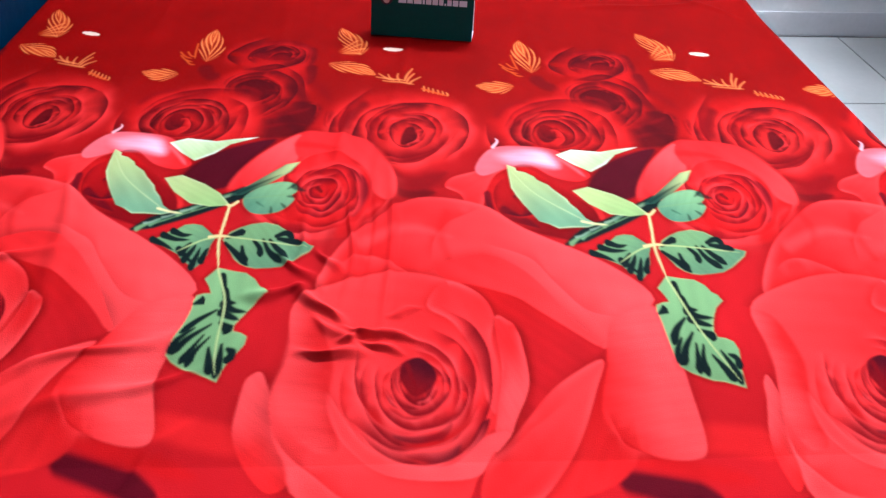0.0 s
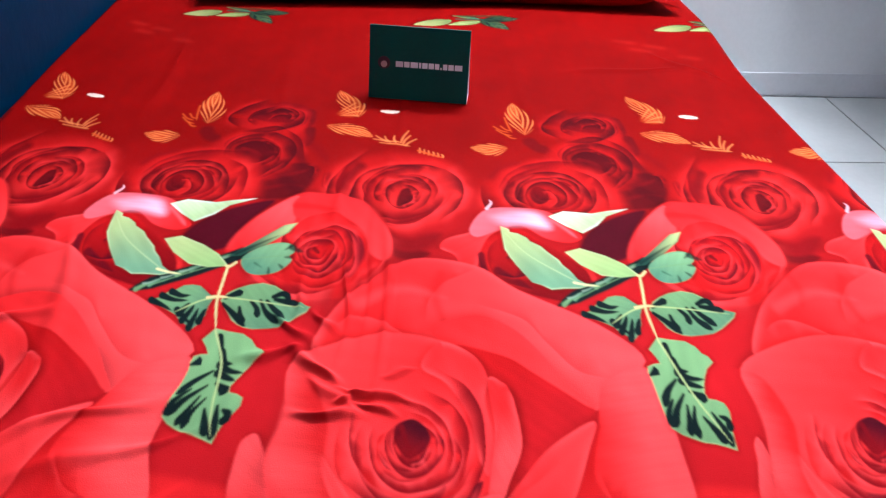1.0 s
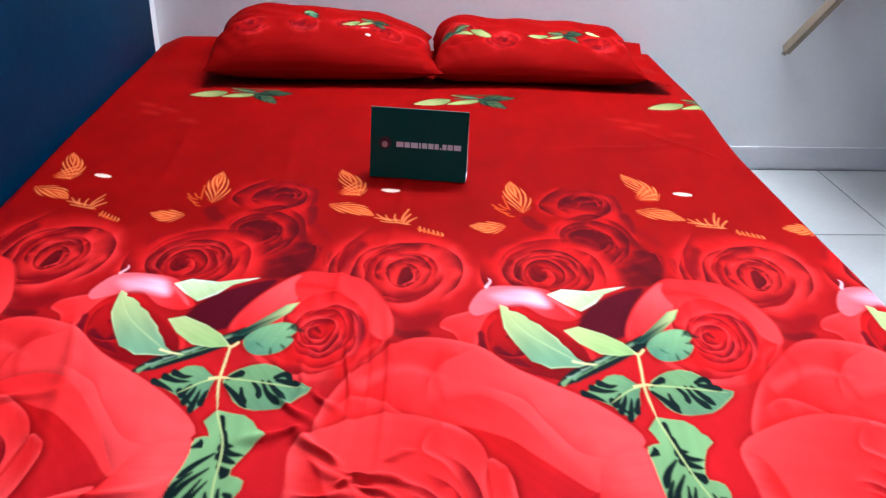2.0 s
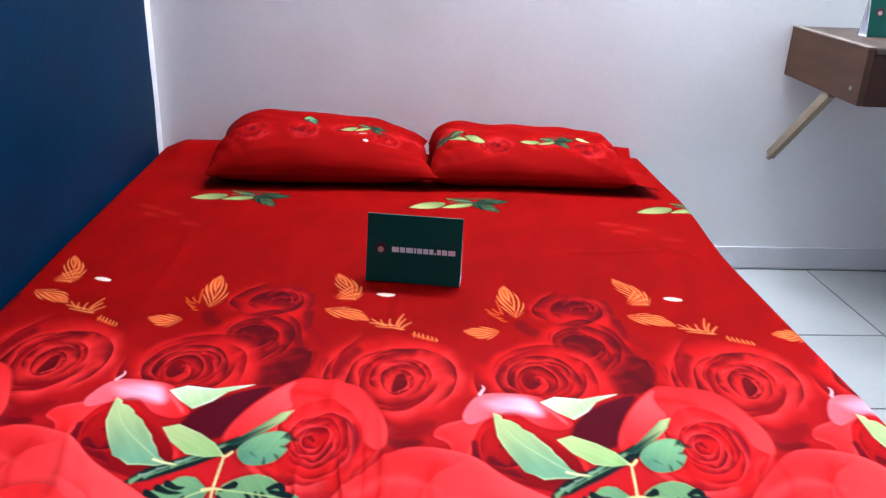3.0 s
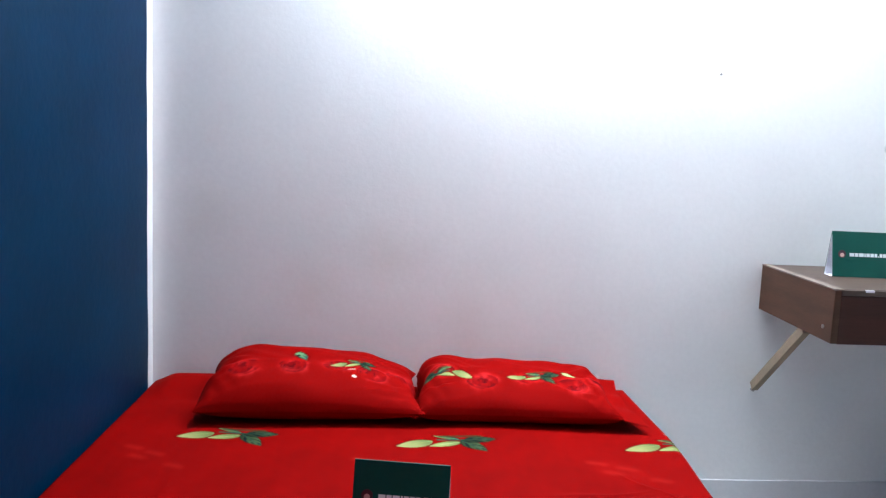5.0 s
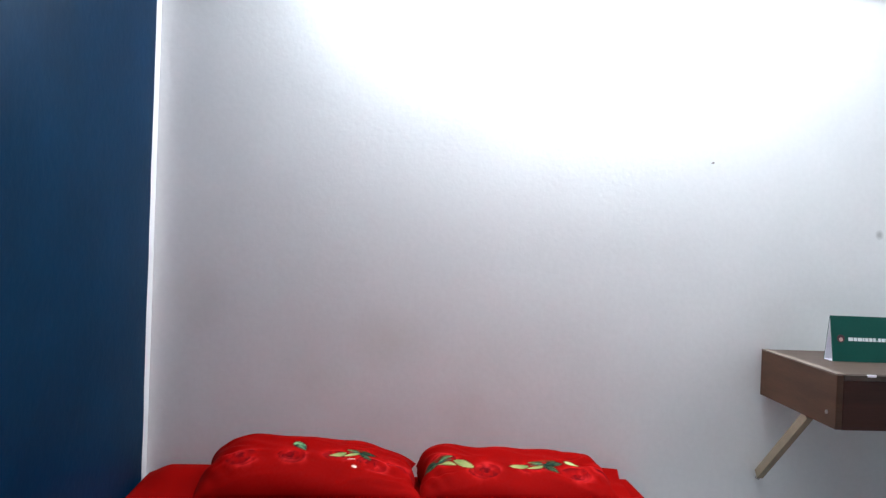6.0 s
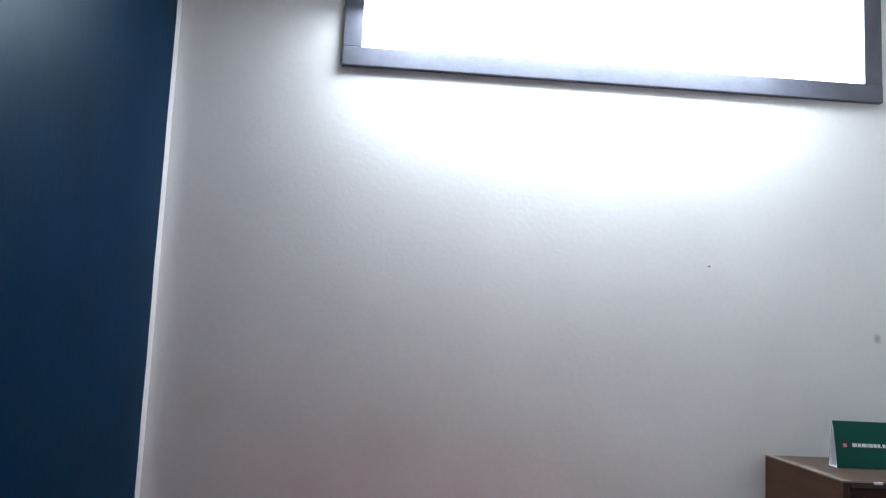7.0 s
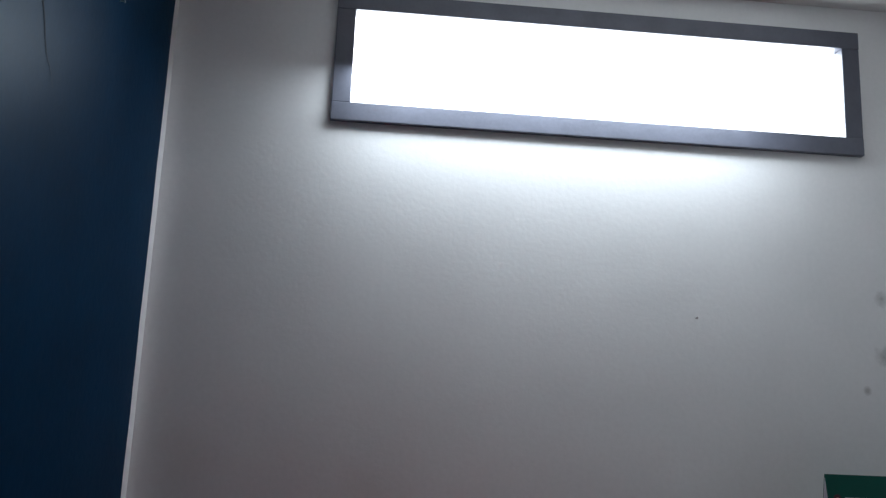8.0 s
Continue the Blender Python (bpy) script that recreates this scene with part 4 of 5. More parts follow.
    pr.shape(((0.601, -2.031), (0.605, -2.007), (0.613, -1.998), (0.619, -2.022), (0.618, -2.060), (0.616, -2.096), (0.612, -2.130), (0.596, -2.146), (0.589, -2.114), (0.589, -2.077)), (0.599, -2.045), (0.617, -2.090), PALE, CORAL, 0.0023, shade=0.30, fall=0.0083)
    pr.shape(((0.624, -1.895), (0.683, -1.856), (0.760, -1.834), (0.827, -1.845), (0.868, -1.869), (0.881, -1.905), (0.905, -1.917), (0.912, -1.952), (0.910, -2.000), (0.892, -2.037), (0.870, -2.072), (0.824, -2.118), (0.780, -2.160), (0.626, -2.162), (0.613, -2.106), (0.615, -2.054), (0.623, -2.010), (0.629, -1.966)), (0.632, -2.028), (0.836, -2.064), PINK, CORAL, 0.0036, rim=PALE, wide=0.0100, shade=0.50, fall=0.0157)
    pr.shape(((0.827, -1.848), (0.868, -1.869), (0.882, -1.904), (0.873, -1.942), (0.875, -1.991), (0.861, -2.043), (0.852, -2.025), (0.849, -1.967), (0.826, -1.916), (0.796, -1.890)), (0.824, -1.870), (0.862, -2.021), CORAL, PINK, 0.0038, rim=PALE, wide=0.0069, shade=0.40, fall=0.0137)
    pr.shape(((0.883, -1.908), (0.903, -1.916), (0.907, -1.924), (0.911, -1.943), (0.911, -1.994), (0.902, -2.022), (0.883, -2.051), (0.873, -2.070), (0.849, -2.089), (0.863, -2.039), (0.879, -1.983)), (0.878, -1.959), (0.898, -2.021), CORAL, PALE, 0.0030, rim=PALE, wide=0.0060, shade=0.45, fall=0.0149)
    pr.shape(((0.656, -2.019), (0.658, -2.068), (0.685, -2.103), (0.716, -2.121), (0.768, -2.126), (0.820, -2.120), (0.845, -2.093), (0.873, -2.069), (0.843, -2.071), (0.793, -2.105), (0.739, -2.106), (0.695, -2.086), (0.670, -2.050)), (0.664, -2.067), (0.836, -2.097), PINK, PALE, 0.0032, rim=PALE, wide=0.0042, shade=0.35, fall=0.0106)
    pr.shape(((0.624, -1.902), (0.652, -1.914), (0.668, -1.980), (0.656, -2.040), (0.661, -2.087), (0.638, -2.095), (0.621, -2.070), (0.619, -2.036), (0.626, -1.991), (0.626, -1.950)), (0.623, -2.029), (0.661, -2.026), PALE, CRIMSON, 0.0070, cover=0.75)
    pr.edge(((0.707, -2.164), (0.651, -2.148), (0.627, -2.118), (0.617, -2.090), (0.617, -2.054)), PALE, 0.0105, CRIMSON, 0.0145, 0.60, 0.55)
    pr.edge(((0.881, -1.907), (0.885, -1.958), (0.877, -2.014), (0.860, -2.050), (0.841, -2.074)), CORAL, 0.0075, CRIMSON, 0.0075, 0.60, 0.30)
    pr.edge(((0.815, -1.885), (0.852, -1.916), (0.867, -1.967), (0.863, -2.021), (0.846, -2.058), (0.813, -2.093)), PINK, 0.0105, BLOOD, 0.0135, 0.80, 0.85)
    pr.shape(((0.851, -2.051), (0.839, -2.072), (0.814, -2.092), (0.824, -2.075), (0.839, -2.056)), (0.844, -2.057), (0.817, -2.091), PLUM, BLOOD, 0.0035, cover=0.85)
    pr.edge(((0.846, -2.057), (0.819, -2.087), (0.790, -2.102), (0.757, -2.107), (0.727, -2.098), (0.698, -2.085), (0.680, -2.062)), PALE, 0.0070, BLOOD, 0.0119, 0.85, 0.90)
    pr.edge(((0.690, -2.077), (0.670, -2.050), (0.669, -2.018), (0.682, -1.983)), PINK, 0.0061, CRIMSON, 0.0102, 0.60, 0.60)
    pr.shape(((0.738, -2.096), (0.762, -2.091), (0.789, -2.090), (0.810, -2.081), (0.794, -2.099), (0.764, -2.103)), (0.741, -2.096), (0.796, -2.091), BLOOD, PLUM, 0.0041, cover=0.80)
    pr.edge(((0.850, -1.991), (0.837, -2.032), (0.812, -2.064), (0.784, -2.081), (0.756, -2.085), (0.723, -2.078), (0.702, -2.059), (0.693, -2.035), (0.696, -2.002), (0.710, -1.978)), PALE, 0.0065, BLOOD, 0.0108, 0.85, 0.85)
    pr.edge(((0.846, -2.035), (0.795, -2.081), (0.721, -2.085), (0.667, -2.050)), PALE, 0.0049, BLOOD, 0.0097, 0.70, 0.75)
    pr.edge(((0.838, -2.052), (0.807, -2.070), (0.771, -2.085), (0.732, -2.085)), PINK, 0.0046, CRIMSON, 0.0092, 0.70, 0.75)
    pr.edge(((0.703, -2.050), (0.690, -2.029), (0.689, -2.001), (0.697, -1.967)), PALE, 0.0043, BLOOD, 0.0086, 0.70, 0.75)
    pr.edge(((0.785, -2.059), (0.745, -2.069), (0.708, -2.055), (0.687, -2.023)), PINK, 0.0041, CRIMSON, 0.0082, 0.70, 0.75)
    pr.edge(((0.825, -1.989), (0.833, -2.020), (0.809, -2.051), (0.766, -2.067)), PALE, 0.0040, BLOOD, 0.0080, 0.70, 0.75)
    pr.edge(((0.733, -2.048), (0.719, -2.025), (0.728, -1.993), (0.763, -1.973)), PINK, 0.0036, CRIMSON, 0.0073, 0.70, 0.75)
    pr.shape(((0.728, -2.072), (0.752, -2.073), (0.780, -2.069), (0.803, -2.056), (0.793, -2.072), (0.762, -2.081), (0.738, -2.079)), (0.731, -2.074), (0.786, -2.070), PLUM, BLOOD, 0.0041, cover=0.80)
    pr.edge(((0.796, -1.921), (0.828, -1.942), (0.844, -1.975), (0.843, -2.014), (0.826, -2.044)), PINK, 0.0066, BLOOD, 0.0110, 0.85, 0.75)
    pr.edge(((0.814, -2.043), (0.789, -2.059), (0.756, -2.065), (0.727, -2.055), (0.712, -2.035), (0.711, -2.005), (0.722, -1.982)), PALE, 0.0056, BLOOD, 0.0091, 0.85, 0.80)
    pr.edge(((0.760, -1.942), (0.798, -1.948), (0.821, -1.975), (0.823, -2.014), (0.808, -2.042)), PALE, 0.0044, BLOOD, 0.0094, 0.85, 0.75)
    pr.edge(((0.766, -1.955), (0.796, -1.963), (0.812, -1.987), (0.813, -2.014), (0.799, -2.033)), PALE, 0.0029, CRIMSON, 0.0072, 0.85, 0.70)
    pr.edge(((0.800, -2.033), (0.775, -2.047), (0.747, -2.050), (0.723, -2.040)), PALE, 0.0033, BLOOD, 0.0075, 0.70, 0.75)
    pr.edge(((0.766, -2.041), (0.747, -2.040), (0.728, -2.034), (0.720, -2.016)), PINK, 0.0032, PLUM, 0.0071, 0.70, 0.75)
    pr.edge(((0.778, -2.033), (0.756, -2.037), (0.734, -2.031), (0.722, -2.012)), PALE, 0.0031, BLOOD, 0.0069, 0.70, 0.75)
    pr.edge(((0.806, -1.980), (0.814, -2.003), (0.800, -2.029), (0.771, -2.045)), PINK, 0.0030, PLUM, 0.0067, 0.70, 0.75)
    pr.edge(((0.769, -1.972), (0.793, -1.976), (0.806, -1.995), (0.801, -2.021)), PALE, 0.0029, BLOOD, 0.0064, 0.70, 0.75)
    pr.edge(((0.764, -2.027), (0.744, -2.020), (0.738, -2.000), (0.746, -1.977)), PINK, 0.0027, PLUM, 0.0060, 0.70, 0.75)
    pr.edge(((0.789, -2.022), (0.775, -2.030), (0.759, -2.031), (0.745, -2.022)), PALE, 0.0025, BLOOD, 0.0057, 0.70, 0.75)
    pr.edge(((0.810, -2.014), (0.789, -2.038), (0.760, -2.046), (0.740, -2.034), (0.732, -2.012), (0.737, -1.989), (0.752, -1.972)), PINK, 0.0050, BLOOD, 0.0092, 0.85, 0.80)
    pr.edge(((0.801, -1.995), (0.793, -2.018), (0.771, -2.032), (0.751, -2.024), (0.744, -2.002), (0.753, -1.981), (0.774, -1.967), (0.794, -1.976)), PINK, 0.0043, BLOOD, 0.0078, 0.85, 0.85)
    pr.shape(((0.754, -1.978), (0.775, -1.970), (0.790, -1.981), (0.794, -1.999), (0.781, -2.015), (0.763, -2.024), (0.752, -2.012), (0.748, -1.994)), (0.758, -2.015), (0.783, -1.984), BLOOD, PLUM, 0.0043, cover=0.95)
    pr.lick(((0.760, -1.983), (0.763, -2.002), (0.768, -2.018)), 0.0036, 0.0021, BLOOD, 0.80, 0.0043)
    pr.edge(((0.796, -2.001), (0.781, -2.021), (0.763, -2.027)), PALE, 0.0036, PLUM, 0.0036, 0.80, 0.60)
    # stalk and leaves
    pr.shape(((0.896, -1.595), (0.929, -1.540), (0.991, -1.535), (1.034, -1.550), (1.062, -1.596), (1.070, -1.618), (1.048, -1.632), (1.013, -1.621), (0.979, -1.587), (0.947, -1.596), (0.905, -1.620)), (0.903, -1.601), (1.058, -1.618), (0.72, 0.10, 0.12), CORAL, 0.0044, shade=0.35, fall=0.0193)
    pr.shape(((0.934, -1.560), (0.972, -1.544), (1.011, -1.554), (1.022, -1.593), (0.984, -1.584), (0.949, -1.585)), (0.942, -1.568), (1.017, -1.576), (0.76, 0.22, 0.28), (0.82, 0.50, 0.64), 0.0269, cover=0.75)
    pr.lick(((0.929, -1.538), (0.938, -1.520), (0.936, -1.509)), 0.0027, 0.0009, (0.80, 0.35, 0.38), 0.90, 0.0027)
    pr.lick(((1.031, -1.571), (1.049, -1.596), (1.062, -1.618)), 0.0027, 0.0027, (0.80, 0.16, 0.18), 0.50, 0.0072)
    pr.shape(((1.027, -1.559), (1.054, -1.543), (1.100, -1.548), (1.128, -1.539), (1.165, -1.530), (1.123, -1.555), (1.102, -1.583), (1.074, -1.606), (1.051, -1.587)), (1.043, -1.550), (1.079, -1.600), (0.50, 0.58, 0.34), (0.36, 0.46, 0.22), 0.0023, rim=(0.72, 0.76, 0.66), wide=0.0036, shade=0.40, fall=0.0109, sharp=True)
    pr.lick(((1.156, -1.681), (1.095, -1.723), (1.048, -1.750), (1.002, -1.778)), 0.0094, 0.0086, BLACK, 1.00, 0.0043)
    pr.lick(((1.012, -1.775), (1.020, -1.767), (1.029, -1.761)), 0.0032, 0.0012, GREEN, 0.90, 0.0032)
    pr.lick(((1.030, -1.763), (1.038, -1.755), (1.047, -1.749)), 0.0032, 0.0012, MOSS, 0.90, 0.0032)
    pr.lick(((1.048, -1.750), (1.056, -1.743), (1.066, -1.737)), 0.0033, 0.0012, PINE, 0.90, 0.0033)
    pr.lick(((1.066, -1.738), (1.074, -1.731), (1.084, -1.725)), 0.0033, 0.0012, GREEN, 0.90, 0.0033)
    pr.lick(((1.085, -1.725), (1.093, -1.718), (1.103, -1.712)), 0.0033, 0.0012, MOSS, 0.90, 0.0033)
    pr.lick(((1.104, -1.711), (1.112, -1.705), (1.122, -1.699)), 0.0034, 0.0013, PINE, 0.90, 0.0034)
    pr.lick(((1.123, -1.698), (1.131, -1.692), (1.141, -1.685)), 0.0034, 0.0013, GREEN, 0.90, 0.0034)
    pr.lick(((1.021, -1.762), (1.032, -1.758), (1.043, -1.749)), 0.0016, 0.0005, (0.20, 0.28, 0.20), 0.80, 0.0024)
    pr.lick(((1.045, -1.747), (1.056, -1.742), (1.068, -1.733)), 0.0016, 0.0005, (0.20, 0.28, 0.20), 0.80, 0.0025)
    pr.lick(((1.070, -1.731), (1.081, -1.726), (1.093, -1.717)), 0.0017, 0.0005, (0.20, 0.28, 0.20), 0.80, 0.0025)
    pr.lick(((1.096, -1.714), (1.107, -1.709), (1.119, -1.700)), 0.0017, 0.0005, (0.20, 0.28, 0.20), 0.80, 0.0025)
    pr.lick(((1.121, -1.698), (1.133, -1.692), (1.146, -1.683)), 0.0017, 0.0005, (0.20, 0.28, 0.20), 0.80, 0.0025)
    pr.lick(((1.029, -1.765), (1.076, -1.736), (1.124, -1.708)), 0.0010, 0.0008, GREEN, 0.60, 0.0016)
    pr.shape(((1.135, -1.690), (1.168, -1.656), (1.214, -1.605), (1.235, -1.597), (1.222, -1.624), (1.189, -1.660), (1.155, -1.687)), (1.150, -1.673), (1.228, -1.605), PINE, LIME, 0.0026, rim=BLACK, wide=0.0017, shade=0.30, fall=0.0085, sharp=True)
    pr.lick(((1.147, -1.683), (1.176, -1.659), (1.208, -1.633)), 0.0026, 0.0009, BLACK, 0.70, 0.0034)
    pr.shape(((0.945, -1.589), (0.957, -1.597), (0.958, -1.605), (0.970, -1.609), (0.982, -1.620), (0.986, -1.629), (1.001, -1.642), (1.008, -1.655), (1.023, -1.676), (1.026, -1.687), (1.035, -1.701), (1.043, -1.721), (1.058, -1.735), (1.042, -1.741), (1.019, -1.741), (1.000, -1.743), (0.987, -1.733), (0.974, -1.727), (0.964, -1.705), (0.956, -1.687), (0.949, -1.668), (0.944, -1.650), (0.944, -1.619)), (0.958, -1.616), (1.018, -1.738), LIME, (0.13, 0.26, 0.15), 0.0022, rim=(0.52, 0.56, 0.28), wide=0.0022, shade=0.40, fall=0.0106, sharp=True)
    pr.lick(((0.950, -1.608), (0.980, -1.666), (1.051, -1.736)), 0.0009, 0.0009, (0.46, 0.52, 0.24), 0.50, 0.0026)
    pr.lick(((1.036, -1.728), (1.053, -1.733), (1.072, -1.736)), 0.0017, 0.0012, (0.62, 0.54, 0.26), 1.00, 0.0017)
    pr.shape(((1.036, -1.656), (1.061, -1.646), (1.097, -1.665), (1.121, -1.685), (1.138, -1.712), (1.110, -1.717), (1.081, -1.712), (1.054, -1.687)), (1.051, -1.654), (1.123, -1.713), LIME, (0.24, 0.37, 0.13), 0.0021, rim=(0.52, 0.56, 0.28), wide=0.0021, shade=0.40, fall=0.0103, sharp=True)
    pr.shape(((1.156, -1.695), (1.177, -1.668), (1.207, -1.652), (1.229, -1.656), (1.233, -1.673), (1.226, -1.684), (1.229, -1.696), (1.210, -1.721), (1.181, -1.730), (1.163, -1.721)), (1.215, -1.656), (1.178, -1.726), (0.17, 0.32, 0.15), (0.07, 0.18, 0.11), 0.0026, rim=GREEN, wide=0.0026, shade=0.50, fall=0.0102)
    pr.lick(((1.159, -1.695), (1.188, -1.689), (1.225, -1.681)), 0.0011, 0.0009, GREEN, 0.60, 0.0026)
    pr.lick(((1.176, -1.703), (1.187, -1.713)), 0.0017, 0.0008, PINE, 0.60, 0.0034)
    pr.lick(((1.228, -1.659), (1.223, -1.665), (1.218, -1.670)), 0.0026, 0.0009, BLACK, 0.70, 0.0035)
    pr.lick(((1.228, -1.687), (1.223, -1.687), (1.218, -1.687)), 0.0026, 0.0009, BLACK, 0.70, 0.0034)
    pr.lick(((1.216, -1.711), (1.213, -1.707), (1.210, -1.703)), 0.0025, 0.0008, BLACK, 0.70, 0.0034)
    pr.lick(((1.197, -1.724), (1.197, -1.717), (1.196, -1.711)), 0.0025, 0.0008, BLACK, 0.70, 0.0034)
    pr.lick(((1.229, -1.662), (1.237, -1.669), (1.246, -1.673)), 0.0052, 0.0017, BLACK, 0.80, 0.0052)
    pr.shape(((1.034, -1.794), (1.047, -1.788), (1.059, -1.775), (1.070, -1.769), (1.079, -1.760), (1.091, -1.757), (1.103, -1.759), (1.111, -1.768), (1.123, -1.782), (1.117, -1.799), (1.114, -1.817), (1.106, -1.834), (1.095, -1.847), (1.088, -1.836), (1.080, -1.830), (1.074, -1.820), (1.066, -1.814), (1.051, -1.805)), (1.049, -1.785), (1.105, -1.819), GREEN, MOSS, 0.0020, shade=0.45, fall=0.0096, sharp=True)
    pr.lick(((1.037, -1.794), (1.053, -1.802), (1.068, -1.812)), 0.0048, 0.0012, BLACK, 1.00, 0.0020)
    pr.lick(((1.051, -1.783), (1.068, -1.790), (1.089, -1.790)), 0.0048, 0.0012, BLACK, 1.00, 0.0020)
    pr.lick(((1.064, -1.774), (1.078, -1.781), (1.091, -1.779)), 0.0049, 0.0012, BLACK, 1.00, 0.0020)
    pr.lick(((1.078, -1.816), (1.087, -1.802), (1.092, -1.794)), 0.0048, 0.0012, BLACK, 1.00, 0.0020)
    pr.lick(((1.083, -1.829), (1.093, -1.810), (1.098, -1.797)), 0.0047, 0.0012, BLACK, 1.00, 0.0020)
    pr.lick(((1.093, -1.842), (1.100, -1.819), (1.104, -1.804)), 0.0047, 0.0012, BLACK, 1.00, 0.0020)
    pr.lick(((1.075, -1.810), (1.083, -1.819), (1.098, -1.840)), 0.0048, 0.0012, BLACK, 1.00, 0.0020)
    pr.lick(((1.106, -1.829), (1.111, -1.813), (1.115, -1.803)), 0.0048, 0.0012, BLACK, 1.00, 0.0020)
    pr.lick(((1.124, -1.782), (1.104, -1.790), (1.072, -1.814)), 0.0011, 0.0008, LIME, 0.90, 0.0016)
    pr.shape(((1.133, -1.786), (1.143, -1.770), (1.156, -1.760), (1.171, -1.752), (1.191, -1.747), (1.208, -1.752), (1.222, -1.764), (1.231, -1.779), (1.240, -1.786), (1.258, -1.792), (1.253, -1.802), (1.244, -1.810), (1.228, -1.824), (1.213, -1.833), (1.197, -1.836), (1.179, -1.838), (1.167, -1.836), (1.158, -1.831), (1.150, -1.823), (1.146, -1.814), (1.140, -1.802)), (1.168, -1.763), (1.206, -1.830), GREEN, MOSS, 0.0020, rim=LIME, wide=0.0016, shade=0.45, fall=0.0097, sharp=True)
    pr.lick(((1.139, -1.781), (1.153, -1.772), (1.164, -1.767)), 0.0024, 0.0057, BLACK, 1.00, 0.0020)
    pr.lick(((1.137, -1.793), (1.151, -1.810), (1.169, -1.834)), 0.0024, 0.0057, BLACK, 1.00, 0.0020)
    pr.lick(((1.176, -1.786), (1.184, -1.800), (1.185, -1.817)), 0.0024, 0.0057, BLACK, 1.00, 0.0020)
    pr.lick(((1.189, -1.784), (1.198, -1.808), (1.215, -1.826)), 0.0024, 0.0057, BLACK, 1.00, 0.0020)
    pr.lick(((1.198, -1.784), (1.208, -1.800), (1.223, -1.819)), 0.0025, 0.0057, BLACK, 1.00, 0.0020)
    pr.lick(((1.206, -1.775), (1.221, -1.768), (1.231, -1.779)), 0.0025, 0.0057, BLACK, 1.00, 0.0021)
    pr.lick(((1.209, -1.780), (1.226, -1.784), (1.243, -1.789)), 0.0025, 0.0057, BLACK, 1.00, 0.0020)
    pr.lick(((1.160, -1.799), (1.162, -1.815), (1.167, -1.830)), 0.0024, 0.0057, BLACK, 1.00, 0.0020)
    pr.lick(((1.131, -1.779), (1.179, -1.784), (1.249, -1.795)), 0.0011, 0.0007, LIME, 0.90, 0.0016)
    pr.shape(((1.130, -1.840), (1.147, -1.844), (1.167, -1.847), (1.179, -1.857), (1.185, -1.869), (1.192, -1.874), (1.196, -1.884), (1.184, -1.895), (1.177, -1.908), (1.172, -1.921), (1.169, -1.933), (1.172, -1.942), (1.182, -1.944), (1.191, -1.949), (1.194, -1.961), (1.192, -1.974), (1.189, -1.990), (1.187, -2.015), (1.174, -2.010), (1.161, -2.006), (1.147, -2.004), (1.135, -1.999), (1.122, -1.993), (1.110, -1.984), (1.107, -1.972), (1.106, -1.958), (1.105, -1.943), (1.104, -1.926), (1.103, -1.911), (1.101, -1.900), (1.104, -1.890), (1.113, -1.886), (1.122, -1.885), (1.119, -1.874), (1.113, -1.861), (1.122, -1.850)), (1.165, -1.860), (1.146, -2.001), (0.17, 0.31, 0.13), GREEN, 0.0020, rim=LIME, wide=0.0016, shade=0.50, fall=0.0095, sharp=True)
    pr.lick(((1.137, -1.855), (1.141, -1.889), (1.149, -1.930)), 0.0047, 0.0016, BLACK, 1.00, 0.0024)
    pr.lick(((1.141, -1.880), (1.147, -1.897), (1.158, -1.899)), 0.0047, 0.0016, BLACK, 1.00, 0.0023)
    pr.lick(((1.141, -1.901), (1.157, -1.910), (1.176, -1.912)), 0.0046, 0.0015, BLACK, 1.00, 0.0023)
    pr.lick(((1.143, -1.914), (1.159, -1.921), (1.171, -1.925)), 0.0046, 0.0015, BLACK, 1.00, 0.0023)
    pr.lick(((1.136, -1.912), (1.120, -1.930), (1.109, -1.953)), 0.0015, 0.0069, BLACK, 1.00, 0.0023)
    pr.lick(((1.140, -1.935), (1.124, -1.959), (1.116, -1.983)), 0.0015, 0.0068, BLACK, 1.00, 0.0023)
    pr.lick(((1.149, -1.954), (1.143, -1.977), (1.144, -1.999)), 0.0015, 0.0068, BLACK, 1.00, 0.0023)
    pr.lick(((1.123, -1.943), (1.112, -1.964), (1.114, -1.983)), 0.0015, 0.0068, BLACK, 1.00, 0.0023)
    pr.lick(((1.157, -1.969), (1.167, -1.987), (1.177, -2.006)), 0.0015, 0.0067, BLACK, 1.00, 0.0022)
    pr.lick(((1.170, -1.963), (1.179, -1.986), (1.184, -2.011)), 0.0015, 0.0068, BLACK, 1.00, 0.0023)
    pr.lick(((1.179, -1.968), (1.187, -1.974), (1.188, -1.990)), 0.0015, 0.0067, BLACK, 1.00, 0.0022)
    pr.lick(((1.140, -1.952), (1.136, -1.977), (1.133, -1.995)), 0.0015, 0.0068, BLACK, 1.00, 0.0023)
    pr.lick(((1.103, -1.904), (1.111, -1.899), (1.116, -1.895)), 0.0015, 0.0069, BLACK, 1.00, 0.0023)
    pr.lick(((1.149, -1.930), (1.160, -1.937), (1.170, -1.944)), 0.0015, 0.0068, BLACK, 1.00, 0.0023)
    pr.lick(((1.130, -1.844), (1.143, -1.901), (1.156, -1.944), (1.170, -1.977), (1.183, -2.006)), 0.0016, 0.0008, LIME, 0.95, 0.0016)
    pr.lick(((1.138, -1.713), (1.133, -1.751), (1.128, -1.791), (1.130, -1.843)), 0.0019, 0.0017, (0.60, 0.47, 0.20), 1.00, 0.0017)
